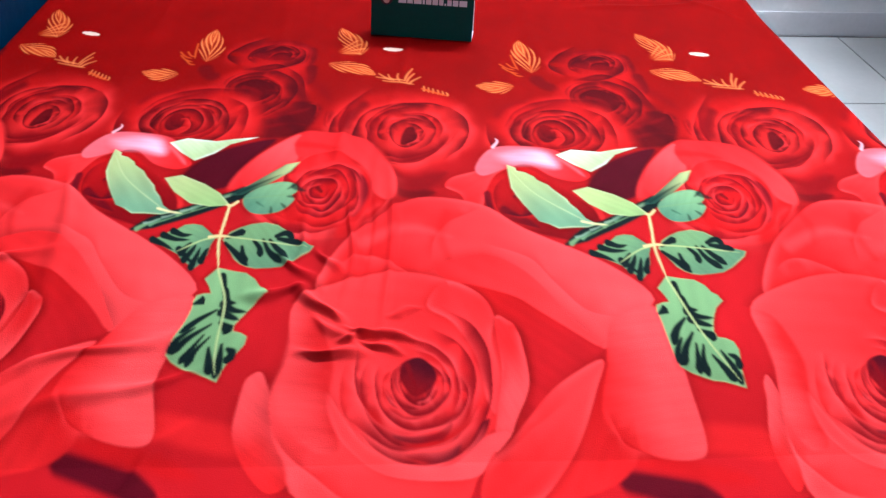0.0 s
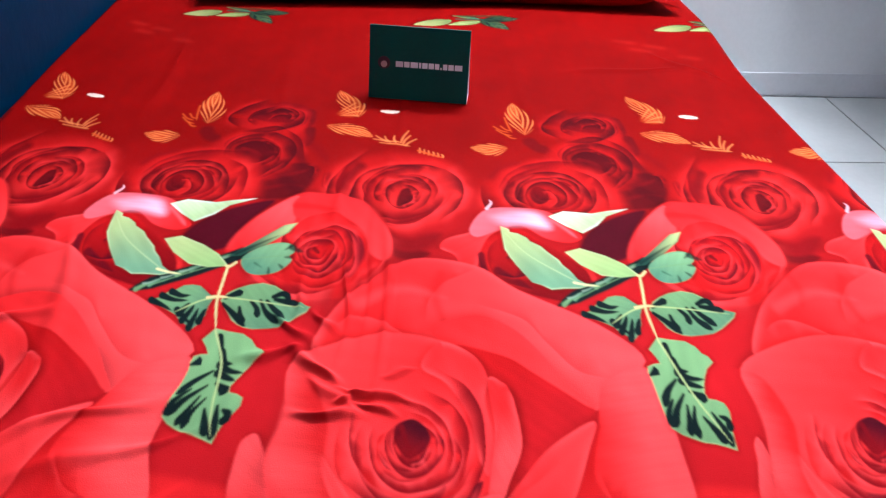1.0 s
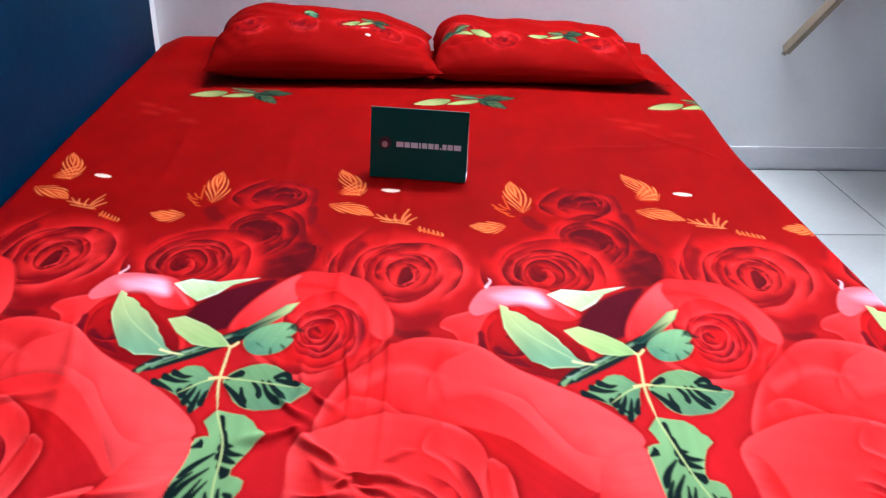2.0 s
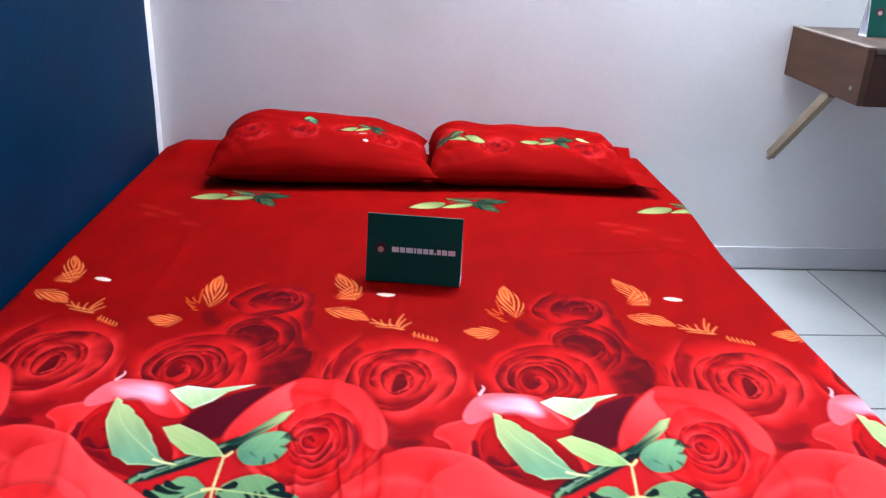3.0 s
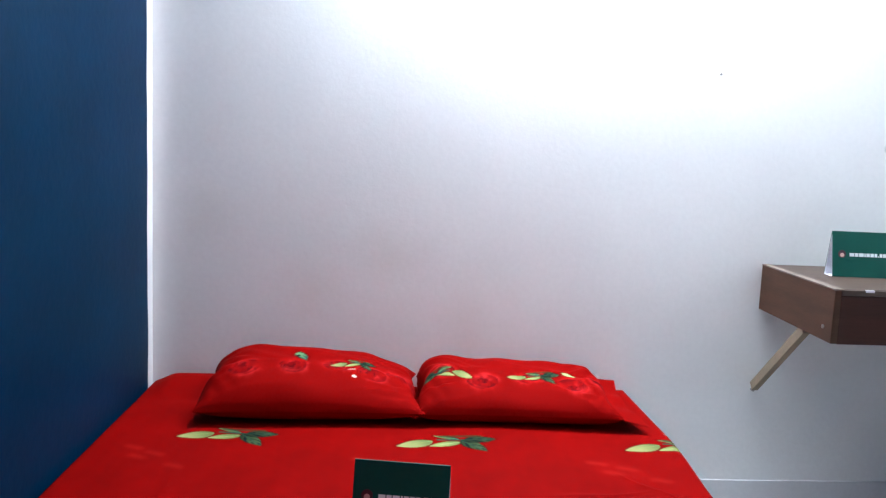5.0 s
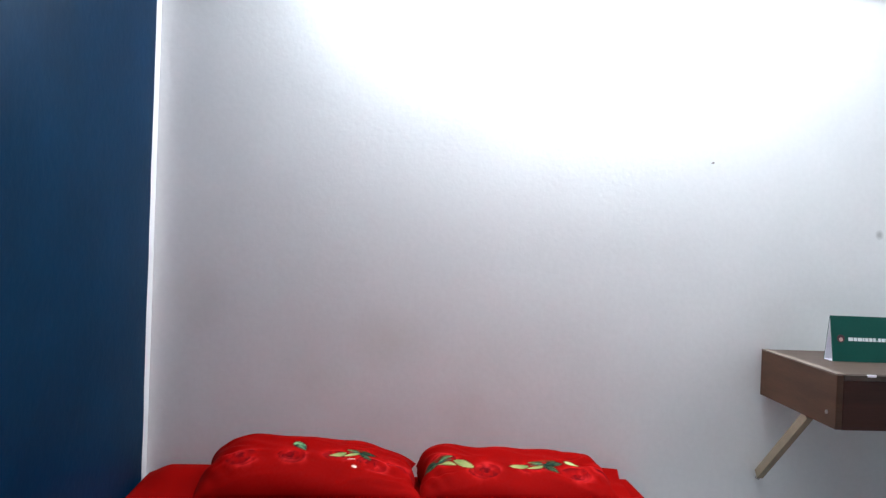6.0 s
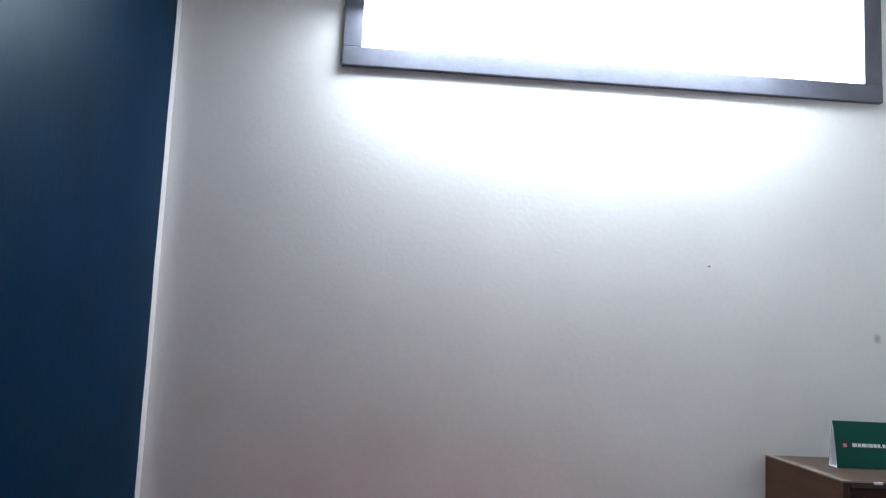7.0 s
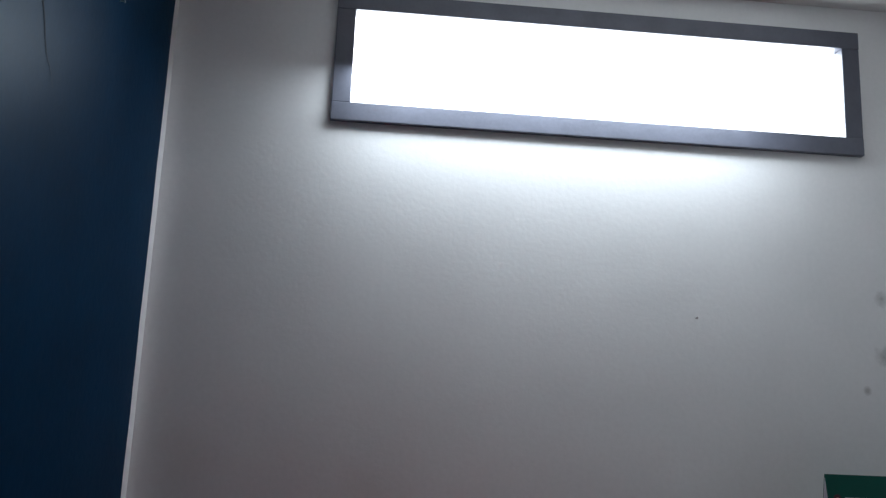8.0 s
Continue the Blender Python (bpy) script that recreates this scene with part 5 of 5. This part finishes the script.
    pr.lick(((1.149, -1.703), (1.140, -1.713), (1.132, -1.711)), 0.0019, 0.0017, (0.60, 0.47, 0.20), 1.00, 0.0017)
    pr.lick(((1.114, -1.782), (1.127, -1.779), (1.143, -1.779)), 0.0018, 0.0016, (0.60, 0.47, 0.20), 1.00, 0.0016)
    pr.fade_patchy()


TILE_P, TILE_Q, Q0, Q1 = 440, 1900, 0.05, -2.60
tp, tq = np.meshgrid(np.arange(TILE_P) * REPEAT / TILE_P, np.linspace(Q0, Q1, TILE_Q))
bed_tile = Print(tp, tq, RED, REPEAT)
bed_print(bed_tile)
bed_tile = bed_tile.c.reshape(TILE_Q, TILE_P, 3)


def dye(p, q):
    """The bed cloth's colour at p, q, between the dots of its print."""
    a = p / REPEAT * TILE_P
    b = np.clip((q - Q0) / (Q1 - Q0) * (TILE_Q - 1), 0, TILE_Q - 2)
    i, j = np.floor(a).astype(int), np.floor(b).astype(int)
    fa, fb = (a - i)[:, None], (b - j)[:, None]
    i0, i1 = i % TILE_P, (i + 1) % TILE_P
    return ((bed_tile[j, i0] * (1 - fa) + bed_tile[j, i1] * fa) * (1 - fb) + (bed_tile[j + 1, i0] * (1 - fa) + bed_tile[j + 1, i1] * fa) * fb)


def grid_mesh(name, xyz, rows, cols, colours, mat):
    """A smooth sheet of rows x cols points with a colour at each."""
    me = bpy.data.meshes.new(name)
    me.vertices.add(rows * cols)
    me.vertices.foreach_set("co", xyz.astype(np.float32).ravel())
    k = (np.arange(rows - 1)[:, None] * cols + np.arange(cols - 1)[None, :]).ravel()
    quads = np.stack((k, k + cols, k + cols + 1, k + 1), 1).astype(np.int32)
    me.loops.add(quads.size)
    me.loops.foreach_set("vertex_index", quads.ravel())
    me.polygons.add(len(quads))
    me.polygons.foreach_set("loop_start", np.arange(0, quads.size, 4, dtype=np.int32))
    me.polygons.foreach_set("use_smooth", np.ones(len(quads), dtype=bool))
    me.update(calc_edges=True)
    layer = me.color_attributes.new("print", "FLOAT_COLOR", "POINT")
    layer.data.foreach_set("color", np.concatenate((colours, np.ones((len(colours), 1))), 1).astype(np.float32).ravel())
    me.materials.append(mat)
    me.validate()
    return me


BED_W, BED_L, BED_Z = 1.6, 2.29, 0.42


def wrinkles(x, y):
    """Height of the cloth's folds: slow waves, a pressed crease along the bed, pulled ripples near the foot."""
    h = 0.0025 * np.sin(5.1 * x + 1.3 * y) * np.sin(3.7 * y + 0.6) + 0.0012 * np.sin(13 * x - 4 * y + 1) * np.sin(9 * y + 2 * x)
    folds = ((0.592, -1.873, 0.660, -1.858, 0.009, 0.0055), (0.653, -1.856, 0.712, -1.914, 0.008, 0.0065), (0.625, -1.797, 0.679, -1.853, 0.008, 0.0045), (0.673, -1.793, 0.708, -1.829, 0.007, 0.0035),
             (0.683, -1.911, 0.729, -1.947, 0.007, 0.0045), (0.721, -1.925, 0.796, -1.940, 0.006, 0.0060), (0.666, -1.958, 0.739, -1.960, 0.007, 0.0062), (0.737, -1.944, 0.782, -1.959, 0.005, 0.0045),
             (0.710, -1.942, 0.747, -1.929, 0.005, 0.0035), (0.770, -1.904, 0.805, -1.891, 0.006, 0.0030), (0.70, -1.45, 0.69, -1.78, 0.012, 0.0035), (0.775, -1.40, 0.765, -1.90, 0.010, 0.0035),
             (0.745, -1.55, 0.735, -1.83, 0.008, -0.0025), (0.34, -1.98, 0.52, -1.93, 0.010, 0.004), (0.36, -2.04, 0.54, -1.985, 0.010, 0.004), (0.55, -2.05, 0.50, -2.12, 0.010, 0.003),
             (0.66, -1.70, 0.65, -1.80, 0.008, 0.003), (0.72, -1.66, 0.715, -1.86, 0.006, 0.003), (0.30, -1.62, 0.36, -1.95, 0.014, 0.003), (0.12, -1.85, 0.33, -1.78, 0.012, 0.004),
             (1.40, -0.80, 1.52, -0.95, 0.010, 0.003), (0.55, -0.60, 0.56, -1.30, 0.022, 0.0016), (0.80, -0.62, 0.79, -1.35, 0.020, 0.0018), (1.05, -0.60, 1.06, -1.25, 0.024, 0.0014),
             (0.28, -0.70, 0.30, -1.40, 0.024, 0.0018), (1.20, -0.92, 1.45, -0.88, 0.012, 0.0025))
    for x0, y0, x1, y1, w, amp in folds:
        long = math.hypot(x1 - x0, y1 - y0)
        cx, cy = (x1 - x0) / long, (y1 - y0) / long
        u = ((x - x0) * cx + (y - y0) * cy) / long
        v = -(x - x0) * cy + (y - y0) * cx + 0.006 * min(1, long / 0.16) * np.sin(6 * u + 9 * x0)
        h = h + 1.35 * amp * np.exp(-(v / (0.85 * w * (1 + 0.35 * np.sin(5 * u + 40 * y0)))) ** 2) * ramp(u, -0.30, 0.35) * ramp(u, 1.30, 0.65)
    return h


def bed():
    root = tagged(new("bed"), "double bed with red rose-printed sheet against navy wall", "bed")
    part("bed_base", box((0.02, -BED_L + 0.03, 0), (BED_W - 0.02, -0.03, 0.16), 0.012), BASE, root, "low dark bed base")
    part("mattress", box((0.02, -BED_L + 0.03, 0.161), (BED_W - 0.02, -0.03, 0.33), 0.05), MATTRESS, root, "thick sprung mattress under the sheet", True)
    r = 0.032
    turn = r * math.pi / 2
    a = np.concatenate((np.arange(-0.06, 0, 0.008), np.arange(0, 1.63, 0.0018), np.arange(1.63, BED_W + 0.36, 0.008)))
    b = np.concatenate((np.arange(0, 1.0, 0.004), np.arange(1.0, 1.5, 0.0022), np.arange(1.5, 2.30, 0.0015), np.arange(2.30, BED_L + 0.36, 0.008)))

    def wrap(s, edge):
        """Across the edge of the bed: how far out, and how far down."""
        over = np.clip(s - (edge - r), 0, turn) / r
        return np.where(s < edge - r, s, edge - r + r * np.sin(over)), np.where(s < edge - r, 0, r * (1 - np.cos(over)) + np.maximum(0, s - (edge - r) - turn))
    right, down_right = wrap(a, BED_W)
    left, down_left = wrap(BED_W - a, BED_W)
    xs = np.where(a > BED_W / 2, right, BED_W - left)
    foot, down_foot = wrap(b, BED_L)
    head, down_head = wrap(BED_L - b, BED_L - 0.01)
    ys = -np.where(b > BED_L / 2, foot, BED_L - head)
    x, y = np.meshgrid(xs, ys)
    down = np.maximum(np.maximum(down_right, down_left)[None, :], np.maximum(down_foot, down_head)[:, None])
    sag = 0.06 * np.clip((-1.5 - y) / 0.6, 0, 1) ** 2
    flat = ramp(down, 0.03, 0.0)
    z = BED_Z - sag + wrinkles(x, y) * flat - down
    z = z + 0.030 * ramp(y, -0.24, -0.07) * ramp(x, 0.0, 0.10) * ramp(x, 0.45, 0.2) * flat
    hem = ramp(down, 0.05, 0.3)
    ripple = 0.010 * hem * np.sin(24 * y + 3 * np.sin(5 * y))
    side = 0.010 * hem * np.sin(21 * x + 2 * np.sin(7 * x))
    x = x + 0.042 * ramp(y, -1.0, -0.45) * ramp(x, 1.1, 1.6) + 0.017 * ramp(x, 0.5, 0.0)
    x = x + ripple * (down_right[None, :] > 0.02)
    y = y - np.abs(side) * (down_foot[:, None] > 0.02)
    z = np.maximum(z, 0.015)
    aa, bb = np.meshgrid(a, -b)
    pull = np.maximum(0, 1.0 - aa)
    q = bb - 0.1 * pull * pull
    across = REPEAT - 0.06 * np.clip((-1.15 - bb) / 0.88, 0, 1.15) ** 3
    p = 1.14 + (aa - 1.14) * REPEAT / across + 0.065 * ramp(-bb, 1.86, 2.02) * ramp(aa, 0.72, 0.56)
    me = grid_mesh("sheet", np.stack((x, y, z), -1).reshape(-1, 3), len(b), len(a), dye(p.ravel(), q.ravel()), CLOTH)
    sheet = new("sheet", me)
    sheet.parent = root
    sheet["label"] = "red cotton sheet printed with roses and leaves"


bed()


def pillow_print(pr, seed):
    rnd = random.Random(seed)
    pr.c[:] = RED
    for x in (-0.24, -0.10, 0.05, 0.17, 0.27) if seed == 2 else (-0.20, -0.06, 0.07, 0.18, 0.27):
        y, size = -0.07 + rnd.uniform(-0.035, 0.02), rnd.uniform(0.046, 0.060)
        rim = [(x + size * f * math.cos(a), y + 0.8 * size * f * math.sin(a)) for a, f in ((0.7 * k, rnd.uniform(0.85, 1.15)) for k in range(9))]
        pr.shape(rim, (x, y + size), (x, y - size), ROUGE, RED, 0.050, cover=0.8)
        for k in range(9):
            a, r, span = rnd.uniform(0, 6.3), size * (0.95 - 0.09 * k), rnd.uniform(1.2, 2.6)
            arc = [(x + r * math.cos(a - span * f), y + 0.8 * r * math.sin(a - span * f)) for f in (0, 0.33, 0.67, 1)]
            pr.edge(arc, (CHERRY, PINK, SCARLET)[k % 3], 0.007, (NIGHT, WINE)[k % 2], 0.011, 0.35, 0.6)
    if seed == 1:
        sprig(pr, 0.10, -0.03, 0.5)
        pr.leaf(-0.05, 0.02, -0.02, -0.05, 0.018, PINE, GREEN, GREEN, BLACK)
        pr.stroke(0.125, -0.115, 0.127, -0.117, 0.006, SHELL)
        pr.stroke(0.110, -0.075, 0.124, -0.070, 0.003, SHELL, 0.7)
    else:
        sprig(pr, -0.19, -0.055, 0.6, -1)
        sprig(pr, 0.03, -0.05, 0.6, 1)
        pr.leaf(0.15, -0.02, 0.19, -0.045, 0.012, LIME, LIME, LIME)


def pillow(seed, x, y, wide, deep, high, turn, label):
    """A soft case with pinched corners and a sewn flange round its seam."""
    root = tagged(new("pillow"), label, "pillow", "pillows on the bed")
    root.matrix_world = pose(x, y, BED_Z + 0.002, 0, 0, turn)
    n, k = 150, 110
    u, v = np.meshgrid(np.linspace(-1, 1, n), np.linspace(-1, 1, k))
    lobe = np.clip(1 - np.abs(u) ** (3.2 if seed == 1 else 9.0), 0, 1) ** 0.5 * np.clip(1 - np.abs(v) ** 2.6, 0, 1) ** 0.5
    pinch = 1 - 0.06 * (1 - np.abs(v) ** 2) * np.abs(u) ** 4
    px = u * wide / 2 * pinch + 0.006 * np.sin(6 * v + seed) * np.abs(u) ** 3
    py = v * deep / 2 * (1 - 0.05 * (1 - np.abs(u) ** 2) * np.abs(v) ** 4)
    crumple = 0.008 * np.sin(9 * u + 5 * v + seed) * np.sin(6 * v - 3 * u) + 0.004 * np.sin(21 * u * (1.2 - v) + 2 * seed) * ramp(np.abs(u), 0.4, 0.9)
    rnd = random.Random(40 + seed)
    for fold in range(18):
        cu, cv = (1, -1)[fold % 2] * rnd.uniform(0.75, 1.0), (-1, -1, 1)[fold % 3] * rnd.uniform(0.1, 1.0)
        aim = math.atan2(-0.3 * cv + rnd.uniform(-0.5, 0.5), -cu)
        du, dv = (u - cu) * math.cos(aim) + (v - cv) * math.sin(aim), -(u - cu) * math.sin(aim) + (v - cv) * math.cos(aim)
        crumple = crumple + rnd.choice((-0.009, 0.007, 0.010)) * np.exp(-((dv + 0.05 * np.sin(5 * du + fold)) / rnd.uniform(0.04, 0.08)) ** 2) * ramp(du, -0.1, 0.12) * ramp(du, rnd.uniform(0.4, 0.9), 0.1)
    lean = 0.018 * (v + 1)
    slope = (-0.028 if seed == 1 else -0.012) * u
    seam = (0.30 if seed == 1 else 0.34) * high
    top = seam + (high - seam + slope + lean) * lobe + 0.65 * crumple * lobe
    low = np.maximum(0.0, seam * (1 - lobe * 1.25))
    pr = Print(px, py, RED)
    pillow_print(pr, seed)
    case = new("pillowcase", grid_mesh("pillowcase", np.stack((px, py, top), -1).reshape(-1, 3), k, n, pr.c, CLOTH))
    case.parent = root
    case["label"] = "rose-printed pillowcase"
    under = new("underside", grid_mesh("underside", np.stack((px, py, low), -1).reshape(-1, 3)[:, :], k, n, np.tile(RED, (n * k, 1)), CLOTH))
    under.parent = root
    if seed == 2:
        # the flange runs past the filling at one end
        w, e = np.meshgrid(np.linspace(0, 1, 14), np.linspace(-1, 1, 60))
        fx = wide / 2 * (1 - 0.06 * (1 - e ** 2)) - 0.004 + 0.080 * w
        fy = e * deep / 2 * (1 + 0.03 * w)
        fz = seam - w * 0.012 + 0.005 * np.sin(8 * e) * w + 0.010 * ramp(e, 0.3, 1.0)
        for name, dz in (("flange", 0.0), ("flange_back", -0.0025)):
            fl = new(name, grid_mesh(name, np.stack((fx, fy, fz + dz), -1).reshape(-1, 3), 60, 14, np.tile(RED, (840, 1)), CLOTH))
            fl.parent = root
    return root


pillow(1, 0.575, -0.255, 0.66, 0.42, 0.136, 1.5, "plump red pillow with green leaf print beside navy wall")
pillow(2, 1.195, -0.260, 0.61, 0.40, 0.112, -1.5, "flatter red pillow with loose flange and green leaves")


# ---- wall shelf ----
def wall_shelf():
    root = tagged(new("wall_shelf"), "brown veneer wall shelf propped by a wooden batten", "shelf")
    x0, x1, y0, z0, z1 = 2.075, EAST - 0.004, -0.525, 0.716, 0.874
    part("tabletop", box((x0 + 0.004, y0 + 0.012, z1 - 0.016), (x1, -0.002, z1), 0.002), WOOD_TOP, root)
    part("side_panel", box((x0, y0, z0), (x0 + 0.02, -0.002, z1 - 0.003), 0.0025), WOOD, root)
    part("front_panel", box((x0 + 0.021, y0 + 0.003, z0 - 0.002), (x1, y0 + 0.021, z1 - 0.018), 0.0025), WOOD_RED, root)
    part("bottom_board", box((x0 + 0.021, y0 + 0.022, z0 + 0.004), (x1, -0.002, z0 + 0.016)), WOOD, root)
    part("top_edging", box((x0 + 0.021, y0 - 0.001, z1 - 0.017), (x1, y0 + 0.011, z1 - 0.001), 0.002), WOOD_TOP, root)
    # added strip: light along the side panel's top edge, put into its colour
    part("lit_edge_strip", box((x0 - 0.001, y0 + 0.002, z1 - 0.0025), (x0 + 0.026, -0.003, z1 + 0.0015), 0.0006), LIT_EDGE, root, "pale strip for the lit top edge")
    for ob in root.children:
        for v in ob.data.vertices:
            if v.co.x < x0 + 0.1:
                v.co.x += -0.010 + 0.036 * (v.co.y - y0) / -y0
    # batten from the wall up to the side panel
    bm = box((-0.016, -0.011, 0), (0.016, 0.011, 0.43), 0.002)
    up = Vector((2.092, -0.335, 0.717)) - Vector((2.104, -0.012, 0.438))
    bmesh.ops.transform(bm, matrix=Matrix.Translation((2.104, -0.012, 0.438)) @ up.to_track_quat("Z", "X").to_matrix().to_4x4(), verts=bm.verts)
    part("batten", bm, BATTEN, root, "pale diagonal support batten")
    part("worn_patch", box((x0 + 0.080, y0 - 0.0018, z1 - 0.006), (x0 + 0.106, y0 + 0.004, z1 + 0.0006), 0.0006), PAPER, root, "pale chipped patch on the edge")
    bm = disc(0.006, 0.004, 12)
    bmesh.ops.transform(bm, matrix=pose(x0 - 0.008, -0.475, 0.757, 0, 90, 0), verts=bm.verts)
    part("screw", bm, STEEL, root)
    bm = disc(0.005, 0.016, 10)
    bmesh.ops.transform(bm, matrix=pose(2.102, -0.008, 0.424, 90, 0, 0), verts=bm.verts)
    part("bracket_screw", bm, STEEL, root)


wall_shelf()


# ---- table tent cards ----
def tent_card():
    """A folded card: two green faces, white inside, with a round badge and a line of bars on the front."""
    root = tagged(new("tent_card"), "dark green folded tent card with white lettering bars", "sign", "tent cards")
    w, h, lean = 0.203, 0.146, 11

    def leaf_of(name, y0, tilt, mat, inset=0.0, label=""):
        bm = box((-w / 2 + inset, -0.0012, 0), (w / 2 - inset, 0.0012, h - 25 * inset), 0.0004)
        bmesh.ops.transform(bm, matrix=pose(0, y0, 0, tilt, 0, 0), verts=bm.verts)
        return part(name, bm, mat, root, label)
    front = leaf_of("front_panel", -0.0285, -lean, CARD)
    leaf_of("front_lining", -0.0259, -lean, PAPER, 0.0004, "white inner face")
    leaf_of("back_panel", 0.0285, lean, CARD)
    leaf_of("back_lining", 0.0259, lean, PAPER, 0.0004, "white inner face")
    part("bottom_flap", box((-w / 2, -0.026, 0), (w / 2, 0.026, 0.0015)), PAPER, root)
    tilt = pose(0, -0.0285, 0, -lean, 0, 0)

    def mark(name, bm, mat, x, z, lift):
        bmesh.ops.transform(bm, matrix=tilt @ pose(x, -0.0012 - lift, z, 90, 0, 0), verts=bm.verts)
        part(name, bm, mat, front)
    mark("badge", disc(0.0125, 0.0006, 24), MAROON, -0.071, 0.073, 0.0003)
    mark("badge_centre", disc(0.0065, 0.0006, 18), SKIN, -0.071, 0.070, 0.0008)
    x = -0.047
    for wide in (14, 10, 14, 4, 10, 10, 8, 3, 8, 10, 14):
        wide = wide * 0.00108
        mark("lettering_bar", box((-wide / 2, 0, -0.0003), (wide / 2, 0.011 if wide > 0.004 else 0.004, 0.0003)), INK, x + wide / 2, 0.066, 0.0004)
        x += wide + 0.0022
    return root


card = tent_card()
card.matrix_world = pose(0.833, -1.075, BED_Z + 0.003, 0, 0, -9)
copy_thing(card, pose(2.312, -0.235, 0.8745, 0, 0, -4))


# ---- small marks on the walls ----
def nail(x, y, z, ry, rx, label):
    root = tagged(new("nail"), label, "nail")
    root.matrix_world = pose(x, y, z, rx, ry, 0)
    part("head", disc(0.004, 0.002, 12), STEEL, root).location = (0, 0, 0.008)
    part("shank", disc(0.0015, 0.016, 8), STEEL, root)


nail(1.893, -0.006, 1.515, 0, 90, "small dark nail in the white wall")
nail(WEST + 0.006, -0.585, 2.25, 90, 0, "small bright nail in the navy wall")

crack = bmesh.new()
last = None
for k in range(9):
    f = k / 8
    y, z = -1.055 + 0.115 * f, 2.02 - 0.17 * f + 0.012 * math.sin(9 * f)
    w = 0.0022 * (1 - 0.7 * f)
    pair = [crack.verts.new((WEST + 0.0012, y - w, z - w)), crack.verts.new((WEST + 0.0012, y + w, z + w))]
    if last:
        crack.faces.new((last[0], last[1], pair[1], pair[0]))
    last = pair
structure("wall_crack", crack, CRACK, "hairline crack in the navy paint", "crack")


# ---- floor tiles and skirting, piece by piece ----
SIZE, GAP = 0.41, 0.006
bm = box((GAP / 2, GAP / 2, -0.006), (SIZE - GAP / 2, SIZE - GAP / 2, 0.0), 0.0012)
tile_mesh = mesh_of("tile", bm, TILE)
nx0, ny0 = 2.33 - 6 * SIZE, -0.115 - 9 * SIZE
for i in range(9):
    for j in range(10):
        x, y = nx0 + i * SIZE, ny0 + j * SIZE
        lo_x, hi_x, lo_y, hi_y = max(x, WEST), min(x + SIZE, EAST), max(y, SOUTH), (-0.0095 if y + SIZE > -0.13 else y + SIZE)
        if hi_x - lo_x < 0.02 or hi_y - lo_y < 0.02 or y > -0.13:
            continue
        if abs(hi_x - lo_x - SIZE) < 1e-6 and abs(hi_y - lo_y - SIZE) < 1e-6:
            ob = new("tile", tile_mesh)
            ob.location = (x, y, 0)
        else:
            ob = new("tile", mesh_of("tile", box((lo_x + GAP / 2, lo_y + GAP / 2, -0.006), (hi_x - GAP / 2, hi_y - GAP / 2, 0.0), 0.0012), TILE))
        ob.parent = floor
structure("baseboard", box((WEST, -0.0045, 0.001), (EAST, -0.0005, 0.086), 0.0015), SKIRTING, "low pale skirting along the white wall", "baseboard")
